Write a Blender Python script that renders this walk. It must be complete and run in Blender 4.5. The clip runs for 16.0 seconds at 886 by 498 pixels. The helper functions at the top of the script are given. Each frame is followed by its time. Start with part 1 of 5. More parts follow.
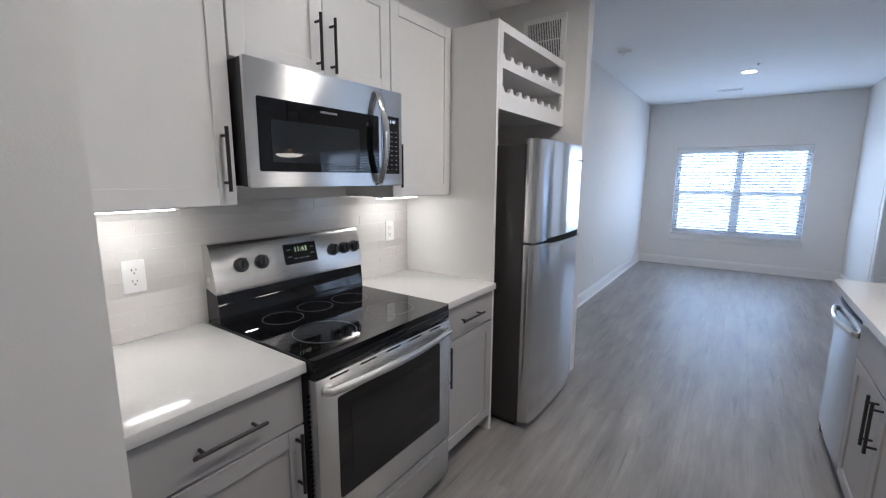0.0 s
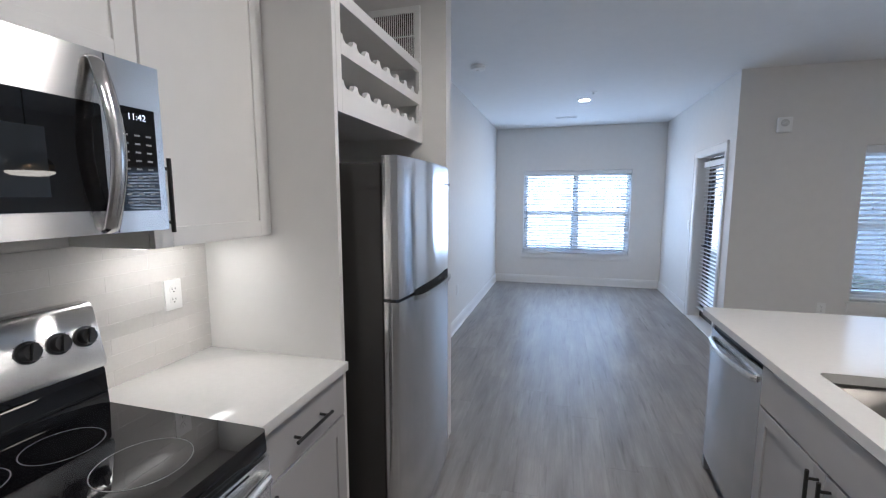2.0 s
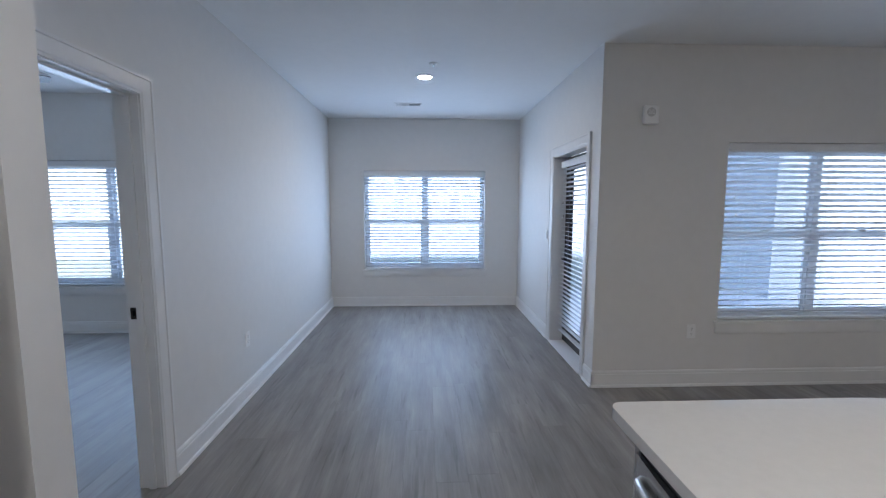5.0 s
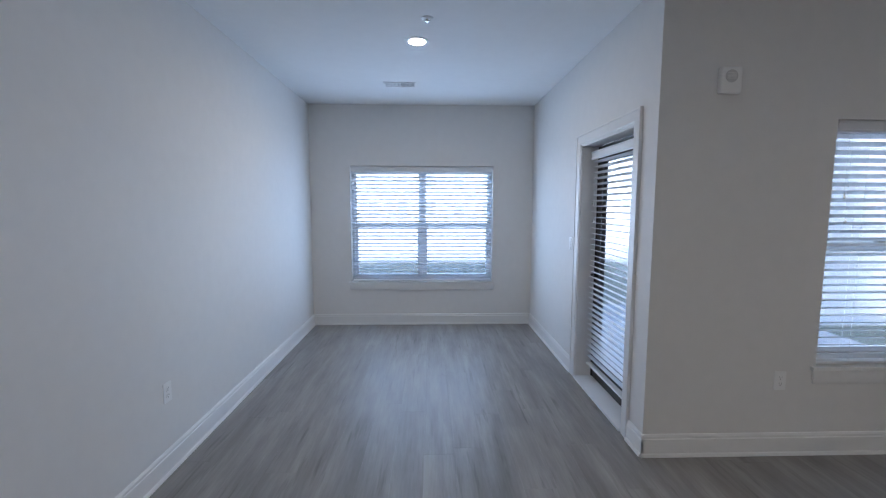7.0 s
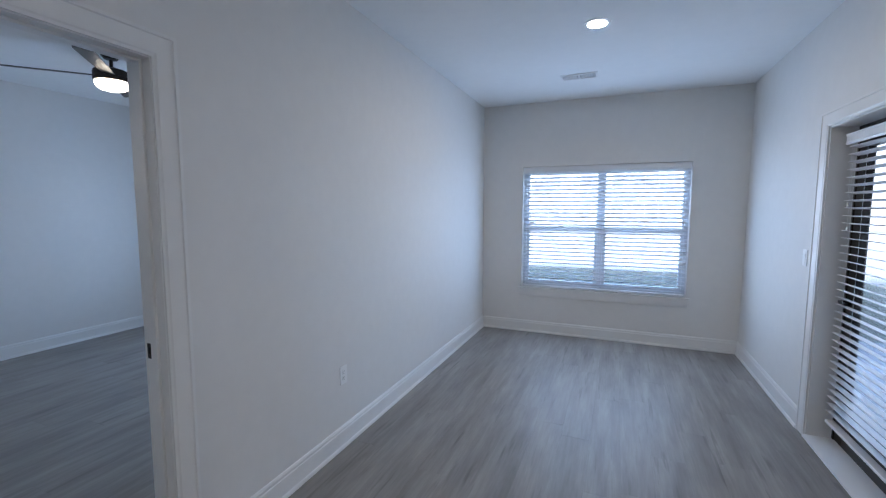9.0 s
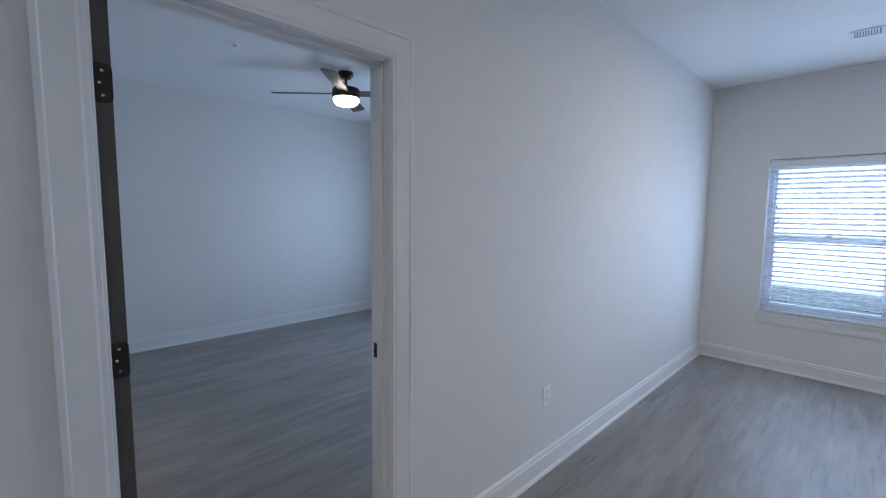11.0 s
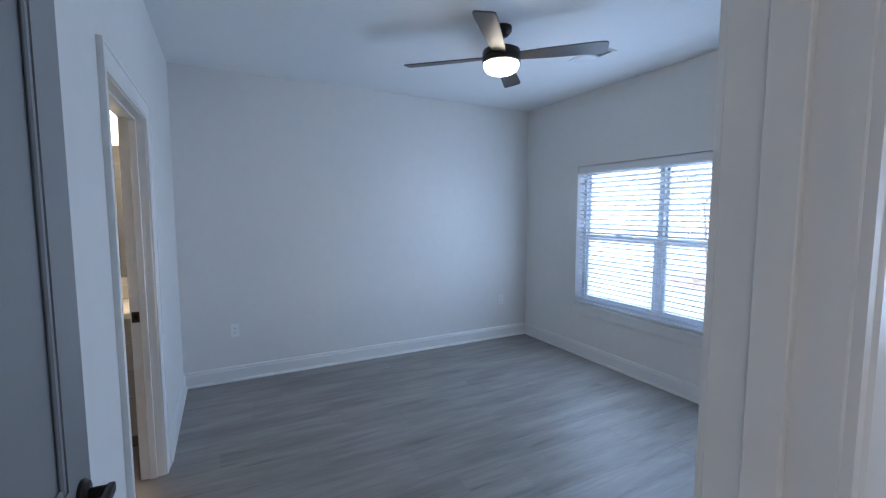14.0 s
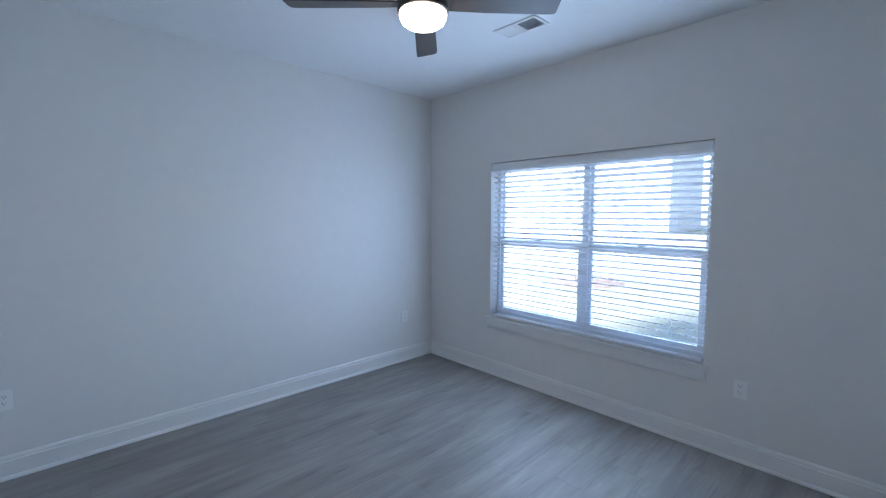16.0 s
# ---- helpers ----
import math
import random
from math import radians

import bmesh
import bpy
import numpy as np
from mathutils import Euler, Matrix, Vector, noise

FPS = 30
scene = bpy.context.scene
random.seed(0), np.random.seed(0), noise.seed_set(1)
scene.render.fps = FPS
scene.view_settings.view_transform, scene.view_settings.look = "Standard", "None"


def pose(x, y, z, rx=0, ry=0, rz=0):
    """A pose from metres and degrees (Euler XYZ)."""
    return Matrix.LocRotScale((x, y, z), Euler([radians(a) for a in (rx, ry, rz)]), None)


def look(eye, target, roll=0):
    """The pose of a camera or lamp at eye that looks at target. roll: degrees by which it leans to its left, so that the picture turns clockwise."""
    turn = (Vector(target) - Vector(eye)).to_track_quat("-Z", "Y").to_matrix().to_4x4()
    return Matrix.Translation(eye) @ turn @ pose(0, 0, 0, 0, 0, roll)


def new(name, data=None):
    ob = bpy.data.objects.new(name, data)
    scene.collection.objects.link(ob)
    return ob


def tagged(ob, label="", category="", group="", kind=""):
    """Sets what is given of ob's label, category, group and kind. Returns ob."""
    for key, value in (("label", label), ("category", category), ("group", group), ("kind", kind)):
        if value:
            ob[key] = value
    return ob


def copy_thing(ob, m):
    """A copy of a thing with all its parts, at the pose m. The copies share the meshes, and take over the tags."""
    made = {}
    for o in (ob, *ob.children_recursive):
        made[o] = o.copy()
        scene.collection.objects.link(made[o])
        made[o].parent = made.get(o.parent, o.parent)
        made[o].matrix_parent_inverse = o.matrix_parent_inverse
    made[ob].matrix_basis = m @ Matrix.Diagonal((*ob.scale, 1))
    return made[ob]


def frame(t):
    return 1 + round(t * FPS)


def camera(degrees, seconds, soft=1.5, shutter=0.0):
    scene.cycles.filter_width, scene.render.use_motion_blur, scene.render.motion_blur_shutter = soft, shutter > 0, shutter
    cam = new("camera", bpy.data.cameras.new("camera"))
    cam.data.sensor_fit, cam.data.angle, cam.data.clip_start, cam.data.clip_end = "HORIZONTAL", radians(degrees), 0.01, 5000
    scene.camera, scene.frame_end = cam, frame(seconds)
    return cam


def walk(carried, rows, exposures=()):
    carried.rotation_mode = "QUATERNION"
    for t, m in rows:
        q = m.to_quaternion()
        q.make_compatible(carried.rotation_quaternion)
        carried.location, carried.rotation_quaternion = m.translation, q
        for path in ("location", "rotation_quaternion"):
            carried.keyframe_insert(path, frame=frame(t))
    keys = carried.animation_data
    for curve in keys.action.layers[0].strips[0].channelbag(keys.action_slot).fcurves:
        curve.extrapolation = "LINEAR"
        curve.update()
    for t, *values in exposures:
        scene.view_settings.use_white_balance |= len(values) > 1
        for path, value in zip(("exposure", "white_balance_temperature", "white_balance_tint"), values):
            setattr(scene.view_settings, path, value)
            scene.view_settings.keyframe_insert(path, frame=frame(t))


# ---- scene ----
cam = camera(92.6, 16.0, soft=1.2)
PATH = [
    (0, (1.457, -0.234, 1.479), (0.326, 1.382, 1.149), 0.3),
    (0.5, (1.321, -0.135, 1.496), (0.307, 1.557, 1.168), 0.3),
    (1, (1.255, 0.006, 1.491), (0.38, 1.778, 1.185), -0.0),
    (1.5, (1.147, 0.231, 1.513), (0.439, 2.081, 1.236), 0.2),
    (2, (1.158, 0.41, 1.527), (0.622, 2.322, 1.288), -0.1),
    (2.5, (1.123, 0.656, 1.523), (0.784, 2.614, 1.3), 0.1),
    (3, (1.143, 0.876, 1.531), (0.975, 2.858, 1.316), 0.0),
    (3.5, (1.19, 1.133, 1.504), (1.157, 3.122, 1.295), -0.0),
    (4, (1.263, 1.384, 1.503), (1.298, 3.373, 1.294), -0.0),
    (6.5, (1.481, 2.62, 1.495), (1.575, 4.608, 1.296), 0.1),
    (7, (1.487, 2.823, 1.504), (1.545, 4.812, 1.304), 0.1),
    (7.5, (1.521, 2.937, 1.514), (1.419, 4.924, 1.315), 0.1),
    (8, (1.548, 2.999, 1.508), (1.235, 4.965, 1.313), 0.0),
    (8.5, (1.565, 3.025, 1.492), (1.016, 4.939, 1.302), 0.1),
    (9, (1.559, 3.015, 1.499), (0.802, 4.857, 1.311), 0.1),
    (9.5, (1.478, 3.038, 1.488), (0.562, 4.807, 1.309), 0.2),
    (10, (1.44, 3.052, 1.505), (0.338, 4.712, 1.328), 0.2),
    (12.5, (0.725, 3.315, 1.498), (-0.99, 4.329, 1.325), 0.1),
    (13, (0.552, 3.404, 1.479), (-1.204, 4.346, 1.318), -0.3),
    (13.5, (0.372, 3.49, 1.518), (-1.394, 4.412, 1.343), -0.0),
    (14, (0.158, 3.575, 1.533), (-1.61, 4.493, 1.357), -0.0),
    (14.5, (-0.004, 3.683, 1.51), (-1.747, 4.649, 1.34), -0.0),
    (15, (-0.218, 3.737, 1.519), (-1.887, 4.827, 1.351), -0.0),
    (15.5, (-0.398, 3.799, 1.54), (-1.976, 5.015, 1.365), -0.1),
    (16, (-0.606, 3.84, 1.531), (-2.051, 5.213, 1.366), 0.1),
]
walk(cam, [(t, look(eye, target, roll)) for t, eye, target, roll in PATH],
     [(0, 4.9, 5400, 11), (2.5, 4.88, 5400, 11), (4, 4.68, 5400, 11), (6.5, 4.5, 5400, 11), (10.2, 4.52, 5420, 11), (12.5, 4.9, 5450, 11), (14.5, 4.9, 5450, 11), (16, 4.94, 5450, 11)])

# ---- light ----
world = bpy.data.worlds.new("sky")
scene.world = world
world.use_nodes = True
wn = world.node_tree.nodes
sky = wn.new("ShaderNodeTexSky")
sky.sky_type, sky.sun_disc = "NISHITA", False
sky.sun_elevation, sky.sun_rotation = radians(48), radians(200)
sky.air_density, sky.dust_density = 1.0, 2.0
wn["Background"].inputs["Strength"].default_value = 0.055
world.node_tree.links.new(sky.outputs[0], wn["Background"].inputs["Color"])
sun = new("sun", bpy.data.lights.new("sun", "SUN"))
sun.data.energy, sun.data.angle, sun.data.color = 1.1, radians(10), (1, 0.95, 0.88)
sun.matrix_world = look((-4, -11, 13), (0, 0, 0))

# added lamps stand in for the sky: one room-side of each blind, one outside
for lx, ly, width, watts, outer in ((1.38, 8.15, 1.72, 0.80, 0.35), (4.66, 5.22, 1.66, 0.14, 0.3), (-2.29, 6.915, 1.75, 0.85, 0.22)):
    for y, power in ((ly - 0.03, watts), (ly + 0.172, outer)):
        lamp = new("window_sky_fill", bpy.data.lights.new("window_sky_fill", "AREA"))
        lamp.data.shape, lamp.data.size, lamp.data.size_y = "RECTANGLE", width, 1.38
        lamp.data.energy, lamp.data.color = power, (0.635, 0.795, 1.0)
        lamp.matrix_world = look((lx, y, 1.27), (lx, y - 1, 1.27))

LAMP_LIVING = 12.0
# strength of the added, out-of-view kitchen downlights
LAMP_KITCHEN_FILL = 15.0
LAMP_FAN = 0.6
LAMP_PENDANT = 0.4
LAMP_DINING = 2.2
LAMP_CABINET = 0.8
LAMP_BATH = 1.8


# ---- materials ----
def material(name, color, rough=0.5, metal=0.0, **more):
    m = bpy.data.materials.new(name)
    m.use_nodes = True
    b = m.node_tree.nodes["Principled BSDF"]
    b.inputs["Base Color"].default_value = (*color, 1)
    b.inputs["Roughness"].default_value = rough
    b.inputs["Metallic"].default_value = metal
    for k, v in more.items():
        b.inputs[k.replace("_", " ")].default_value = v
    return m


def node(m, kind, **values):
    n = m.node_tree.nodes.new(kind)
    for k, v in values.items():
        n.inputs[k].default_value = v
    return n


def wire(m, a, b):
    m.node_tree.links.new(a, b)


def bsdf(m):
    return m.node_tree.nodes["Principled BSDF"]


def world_place(m, scale=(1, 1, 1)):
    g = node(m, "ShaderNodeNewGeometry")
    p = node(m, "ShaderNodeMapping", Scale=scale)
    wire(m, g.outputs["Position"], p.inputs["Vector"])
    return p.outputs[0]


def tinted(m, color, amount, scale, stretch=(1, 1, 1), rough=None):
    """Two-scale variation of the colour and, where asked for, of the gloss."""
    v = world_place(m, stretch)
    big = node(m, "ShaderNodeTexNoise", Scale=scale, Detail=5.0)
    fine = node(m, "ShaderNodeTexNoise", Scale=scale * 14, Detail=4.0)
    wire(m, v, big.inputs["Vector"])
    wire(m, v, fine.inputs["Vector"])
    add = node(m, "ShaderNodeMath")
    add.operation = "ADD"
    wire(m, big.outputs["Fac"], add.inputs[0])
    wire(m, fine.outputs["Fac"], add.inputs[1])
    ramp = node(m, "ShaderNodeMapRange")
    ramp.inputs["From Min"].default_value, ramp.inputs["From Max"].default_value = 0.6, 1.4
    wire(m, add.outputs[0], ramp.inputs["Value"])
    mix = node(m, "ShaderNodeMix")
    mix.data_type = "RGBA"
    mix.inputs[6].default_value = (*[c * (1 - amount) for c in color], 1)
    mix.inputs[7].default_value = (*[min(1, c * (1 + amount)) for c in color], 1)
    wire(m, ramp.outputs[0], mix.inputs[0])
    wire(m, mix.outputs[2], bsdf(m).inputs["Base Color"])
    if rough:
        rr = node(m, "ShaderNodeMapRange")
        rr.inputs["To Min"].default_value, rr.inputs["To Max"].default_value = rough
        wire(m, big.outputs["Fac"], rr.inputs["Value"])
        wire(m, rr.outputs[0], bsdf(m).inputs["Roughness"])
    return m


def bumpy(m, scale, strength, distance, stretch=(1, 1, 1)):
    t = node(m, "ShaderNodeTexNoise", Scale=scale, Detail=4.0)
    wire(m, world_place(m, stretch), t.inputs["Vector"])
    b = node(m, "ShaderNodeBump", Strength=strength, Distance=distance)
    wire(m, t.outputs["Fac"], b.inputs["Height"])
    wire(m, b.outputs[0], bsdf(m).inputs["Normal"])
    return m


def painted(name, color, rough, amount=0.03, grain=260, strength=0.12):
    m = tinted(material(name, color, rough), color, amount, 0.9)
    return bumpy(m, grain, strength, 0.002)


def glow(name, color, strength):
    m = material(name, (0.9, 0.9, 0.88), 0.4)
    bsdf(m).inputs["Emission Color"].default_value = (*color, 1)
    bsdf(m).inputs["Emission Strength"].default_value = strength
    return m


M_WALL = painted("wall paint", (0.78, 0.765, 0.738), 0.62, 0.025, 230, 0.2)
M_CEIL = painted("ceiling paint", (0.87, 0.87, 0.86), 0.8, 0.02, 180, 0.25)
M_TRIM = painted("trim paint", (0.81, 0.80, 0.78), 0.32, 0.02, 60, 0.04)
M_DOOR = painted("grey door paint", (0.24, 0.243, 0.247), 0.35, 0.03, 90, 0.1)
M_UPPER = painted("white cabinet paint", (0.78, 0.77, 0.75), 0.36, 0.02, 70, 0.04)
M_LOWER = painted("grey cabinet paint", (0.40, 0.39, 0.385), 0.4, 0.03, 70, 0.05)
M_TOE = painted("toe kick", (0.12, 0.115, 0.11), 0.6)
M_QUARTZ = tinted(material("white quartz", (0.70, 0.69, 0.67), 0.12), (0.70, 0.69, 0.67), 0.03, 40)
M_TILE = tinted(material("glazed tile", (0.64, 0.62, 0.595), 0.13), (0.64, 0.62, 0.595), 0.04, 7)
bumpy(M_TILE, 9, 0.25, 0.004)
M_GROUT = painted("grout", (0.76, 0.75, 0.73), 0.85)
M_BLACK = painted("black metal", (0.018, 0.017, 0.016), 0.38, 0.1, 120, 0.03)
M_BRONZE = tinted(material("dark bronze", (0.05, 0.042, 0.036), 0.35, 0.8), (0.05, 0.042, 0.036), 0.25, 12)
M_BLACKGLASS = material("black glass", (0.006, 0.006, 0.007), 0.015)
M_OVENGLASS = material("oven glass", (0.014, 0.014, 0.015), 0.05)
M_PLASTIC = painted("black plastic", (0.02, 0.02, 0.021), 0.45, 0.06, 150, 0.05)
M_WHITEPL = painted("white plastic", (0.87, 0.865, 0.85), 0.3, 0.015, 100, 0.02)
M_SLAT = painted("blind slats", (0.86, 0.86, 0.86), 0.4, 0.015, 80, 0.03)


def translucent(m, color, share):
    """Lets a share of the light through, as thin white plastic does."""
    out = m.node_tree.nodes["Material Output"]
    soft = node(m, "ShaderNodeBsdfTranslucent", Color=(*color, 1))
    mix = node(m, "ShaderNodeMixShader", Fac=share)
    wire(m, bsdf(m).outputs[0], mix.inputs[1])
    wire(m, soft.outputs[0], mix.inputs[2])
    wire(m, mix.outputs[0], out.inputs["Surface"])


translucent(M_SLAT, (0.9, 0.92, 0.95), 0.08)
M_VINYL = painted("window vinyl", (0.76, 0.77, 0.78), 0.4, 0.02, 80, 0.03)
M_RING = material("hob print", (0.22, 0.22, 0.22), 0.3)
M_PRINT = material("panel print", (0.2, 0.205, 0.21), 0.5)
M_DARK = material("slot", (0.006, 0.006, 0.006), 0.8, Specular_IOR_Level=0.15)
M_DUCT = painted("duct", (0.20, 0.20, 0.20), 0.7)
M_BRASS = tinted(material("aged brass", (0.55, 0.40, 0.22), 0.28, 1.0), (0.55, 0.40, 0.22), 0.12, 18)
M_CHROME = material("satin nickel", (0.62, 0.60, 0.57), 0.24, 1.0)
M_MIRROR = material("mirror", (0.9, 0.9, 0.9), 0.01, 1.0)
M_BLADE = bumpy(tinted(material("blade veneer", (0.075, 0.062, 0.053), 0.4), (0.075, 0.062, 0.053), 0.2, 6, (1, 1, 8)), 40, 0.1, 0.001)
M_DIGIT_G = glow("green digits", (0.65, 1.0, 0.25), 0.012)
M_DIGIT_W = glow("white digits", (0.8, 0.9, 1.0), 0.03)
M_LAMP_LIVING = glow("downlight lens", (1, 0.80, 0.58), LAMP_LIVING)
M_LAMP_KITCHEN_FILL = glow("kitchen fill downlight lens", (1, 0.85, 0.68), LAMP_KITCHEN_FILL)
M_LAMP_FAN = glow("fan lamp bowl", (1, 0.80, 0.55), LAMP_FAN)
M_LAMP_PENDANT = glow("pendant lens", (1, 0.84, 0.64), LAMP_PENDANT)
M_LAMP_DINING = glow("dining lamp glass", (1, 0.84, 0.66), LAMP_DINING)
M_LAMP_CABINET = glow("cabinet light lens", (1, 0.88, 0.72), LAMP_CABINET)
M_LAMP_BATH = glow("vanity glass", (1, 0.72, 0.42), LAMP_BATH)


def steel_material(name, color, rough, stretch, turn=0.25):
    m = tinted(material(name, color, rough, 1.0), color, 0.04, 3, stretch, (rough - 0.04, rough + 0.05))
    t = node(m, "ShaderNodeTangent")
    t.direction_type, t.axis = "RADIAL", "Z"
    wire(m, t.outputs[0], bsdf(m).inputs["Tangent"])
    bsdf(m).inputs["Anisotropic"].default_value = 1.0
    bsdf(m).inputs["Anisotropic Rotation"].default_value = turn
    return m


M_STEEL = steel_material("brushed steel", (0.66, 0.655, 0.65), 0.125, (6, 6, 0.6))
M_STEEL_H = steel_material("brushed steel across", (0.72, 0.715, 0.70), 0.25, (6, 0.5, 6))
M_FRIDGE_SIDE = painted("fridge side", (0.04, 0.038, 0.036), 0.35, 0.06, 300, 0.2)
M_SINK = steel_material("sink steel", (0.36, 0.345, 0.325), 0.3, (0.6, 6, 6))


def pane_material():
    m = bpy.data.materials.new("clear glass")
    m.use_nodes = True
    m.node_tree.nodes.remove(bsdf(m))
    out = m.node_tree.nodes["Material Output"]
    see = node(m, "ShaderNodeBsdfTransparent", Color=(0.95, 0.96, 0.97, 1))
    shine = node(m, "ShaderNodeBsdfGlossy", Roughness=0.01)
    lw = node(m, "ShaderNodeLayerWeight", Blend=0.5)
    power = node(m, "ShaderNodeMath")
    power.operation = "POWER"
    wire(m, lw.outputs["Facing"], power.inputs[0])
    power.inputs[1].default_value = 5.0
    fres = node(m, "ShaderNodeMapRange")
    fres.inputs["To Min"].default_value, fres.inputs["To Max"].default_value = 0.03, 0.9
    wire(m, power.outputs[0], fres.inputs["Value"])
    mix = node(m, "ShaderNodeMixShader")
    wire(m, fres.outputs[0], mix.inputs[0])
    wire(m, see.outputs[0], mix.inputs[1])
    wire(m, shine.outputs[0], mix.inputs[2])
    wire(m, mix.outputs[0], out.inputs["Surface"])
    return m


M_GLASS = pane_material()


def plank_material():
    m = material("vinyl plank", (0.28, 0.26, 0.24), 0.42)
    info = node(m, "ShaderNodeObjectInfo")
    shift = node(m, "ShaderNodeVectorMath")
    shift.operation = "MULTIPLY_ADD"
    g = node(m, "ShaderNodeNewGeometry")
    comb = node(m, "ShaderNodeCombineXYZ")
    for i in range(3):
        wire(m, info.outputs["Random"], comb.inputs[i])
    shift.inputs[1].default_value = (37, 53, 11)
    wire(m, comb.outputs[0], shift.inputs[0])
    wire(m, g.outputs["Position"], shift.inputs[2])
    streak = node(m, "ShaderNodeMapping", Scale=(9, 0.75, 1))
    grain = node(m, "ShaderNodeMapping", Scale=(70, 3.0, 1))
    cloud = node(m, "ShaderNodeMapping", Scale=(8, 1.3, 1))
    fleck = node(m, "ShaderNodeMapping", Scale=(24, 1.7, 1))
    noises = []
    for mp, d, r in ((streak, 5.0, 0.6), (grain, 4.0, 0.65), (cloud, 4.0, 0.6), (fleck, 3.0, 0.55)):
        wire(m, g.outputs["Position"] if mp is cloud else shift.outputs[0], mp.inputs["Vector"])
        n = node(m, "ShaderNodeTexNoise", Scale=1.0, Detail=d, Roughness=r)
        if mp is streak:
            n.inputs["Distortion"].default_value = 0.6
        wire(m, mp.outputs[0], n.inputs["Vector"])
        noises.append(n)
    ramp = node(m, "ShaderNodeValToRGB")
    e = ramp.color_ramp.elements
    e[0].position, e[0].color = 0.30, (0.235, 0.22, 0.206, 1)
    e[1].position, e[1].color = 0.70, (0.31, 0.292, 0.276, 1)
    mid = ramp.color_ramp.elements.new(0.5)
    mid.color = (0.272, 0.256, 0.241, 1)
    wire(m, noises[0].outputs["Fac"], ramp.inputs[0])
    dark = node(m, "ShaderNodeMapRange")
    dark.inputs["From Min"].default_value, dark.inputs["From Max"].default_value = 0.35, 0.65
    dark.inputs["To Min"].default_value, dark.inputs["To Max"].default_value = 0.93, 1.05
    wire(m, noises[1].outputs["Fac"], dark.inputs["Value"])
    tone = node(m, "ShaderNodeMapRange")
    tone.inputs["To Min"].default_value, tone.inputs["To Max"].default_value = 0.985, 1.015
    wire(m, info.outputs["Random"], tone.inputs["Value"])
    cl = node(m, "ShaderNodeMapRange")
    cl.inputs["From Min"].default_value, cl.inputs["From Max"].default_value = 0.3, 0.7
    cl.inputs["To Min"].default_value, cl.inputs["To Max"].default_value = 0.74, 1.22
    wire(m, noises[2].outputs["Fac"], cl.inputs["Value"])
    fl = node(m, "ShaderNodeMapRange")
    fl.inputs["From Min"].default_value, fl.inputs["From Max"].default_value = 0.60, 0.74
    fl.inputs["To Min"].default_value, fl.inputs["To Max"].default_value = 1.0, 0.66
    wire(m, noises[3].outputs["Fac"], fl.inputs["Value"])
    last = ramp.outputs[0]
    for f in (dark, tone, cl, fl):
        mul = node(m, "ShaderNodeVectorMath")
        mul.operation = "SCALE"
        wire(m, last, mul.inputs[0])
        wire(m, f.outputs[0], mul.inputs["Scale"])
        last = mul.outputs[0]
    wire(m, last, bsdf(m).inputs["Base Color"])
    b = node(m, "ShaderNodeBump", Strength=0.18, Distance=0.002)
    wire(m, noises[1].outputs["Fac"], b.inputs["Height"])
    wire(m, b.outputs[0], bsdf(m).inputs["Normal"])
    rr = node(m, "ShaderNodeMapRange")
    rr.inputs["To Min"].default_value, rr.inputs["To Max"].default_value = 0.36, 0.5
    wire(m, noises[2].outputs["Fac"], rr.inputs["Value"])
    wire(m, rr.outputs[0], bsdf(m).inputs["Roughness"])
    return m


M_PLANK = plank_material()
M_BATHFLOOR = painted("bath floor", (0.30, 0.27, 0.24), 0.4)
M_GRASS = tinted(material("dormant lawn", (0.085, 0.085, 0.055), 0.9), (0.085, 0.085, 0.055), 0.4, 2)
M_CONCRETE = tinted(material("concrete walk", (0.27, 0.265, 0.25), 0.85), (0.27, 0.265, 0.25), 0.15, 1.5)
M_PALEROAD = tinted(material("worn asphalt", (0.17, 0.168, 0.165), 0.9), (0.17, 0.168, 0.165), 0.2, 1)
M_CURTAIN = material("curtained glass", (0.16, 0.165, 0.17), 0.1)
M_SIDING = painted("pale grey siding", (0.34, 0.34, 0.34), 0.6)
M_MULCH = tinted(material("mulch", (0.07, 0.05, 0.035), 0.95), (0.07, 0.05, 0.035), 0.4, 20)
M_BARK = tinted(material("bark", (0.14, 0.11, 0.09), 0.9), (0.14, 0.11, 0.09), 0.3, 20)
M_LEAF = tinted(material("leaves", (0.07, 0.10, 0.035), 0.7), (0.07, 0.10, 0.035), 0.4, 5)
M_STAKE = painted("stake wood", (0.45, 0.38, 0.28), 0.8)
M_CAR = material("car paint", (0.35, 0.37, 0.40), 0.2, 0.4)
M_ROOF = painted("roof shingle", (0.08, 0.08, 0.085), 0.9)


# ---- shapes ----
def mesh_ob(name, bm, mat, parent=None, smooth=False):
    bmesh.ops.recalc_face_normals(bm, faces=bm.faces)
    me = bpy.data.meshes.new(name)
    bm.to_mesh(me)
    bm.free()
    me.materials.append(mat)
    if smooth:
        for p in me.polygons:
            p.use_smooth = True
        me.set_sharp_from_angle(angle=radians(35))
    ob = new(name, me)
    if parent:
        ob.parent = parent
    return ob


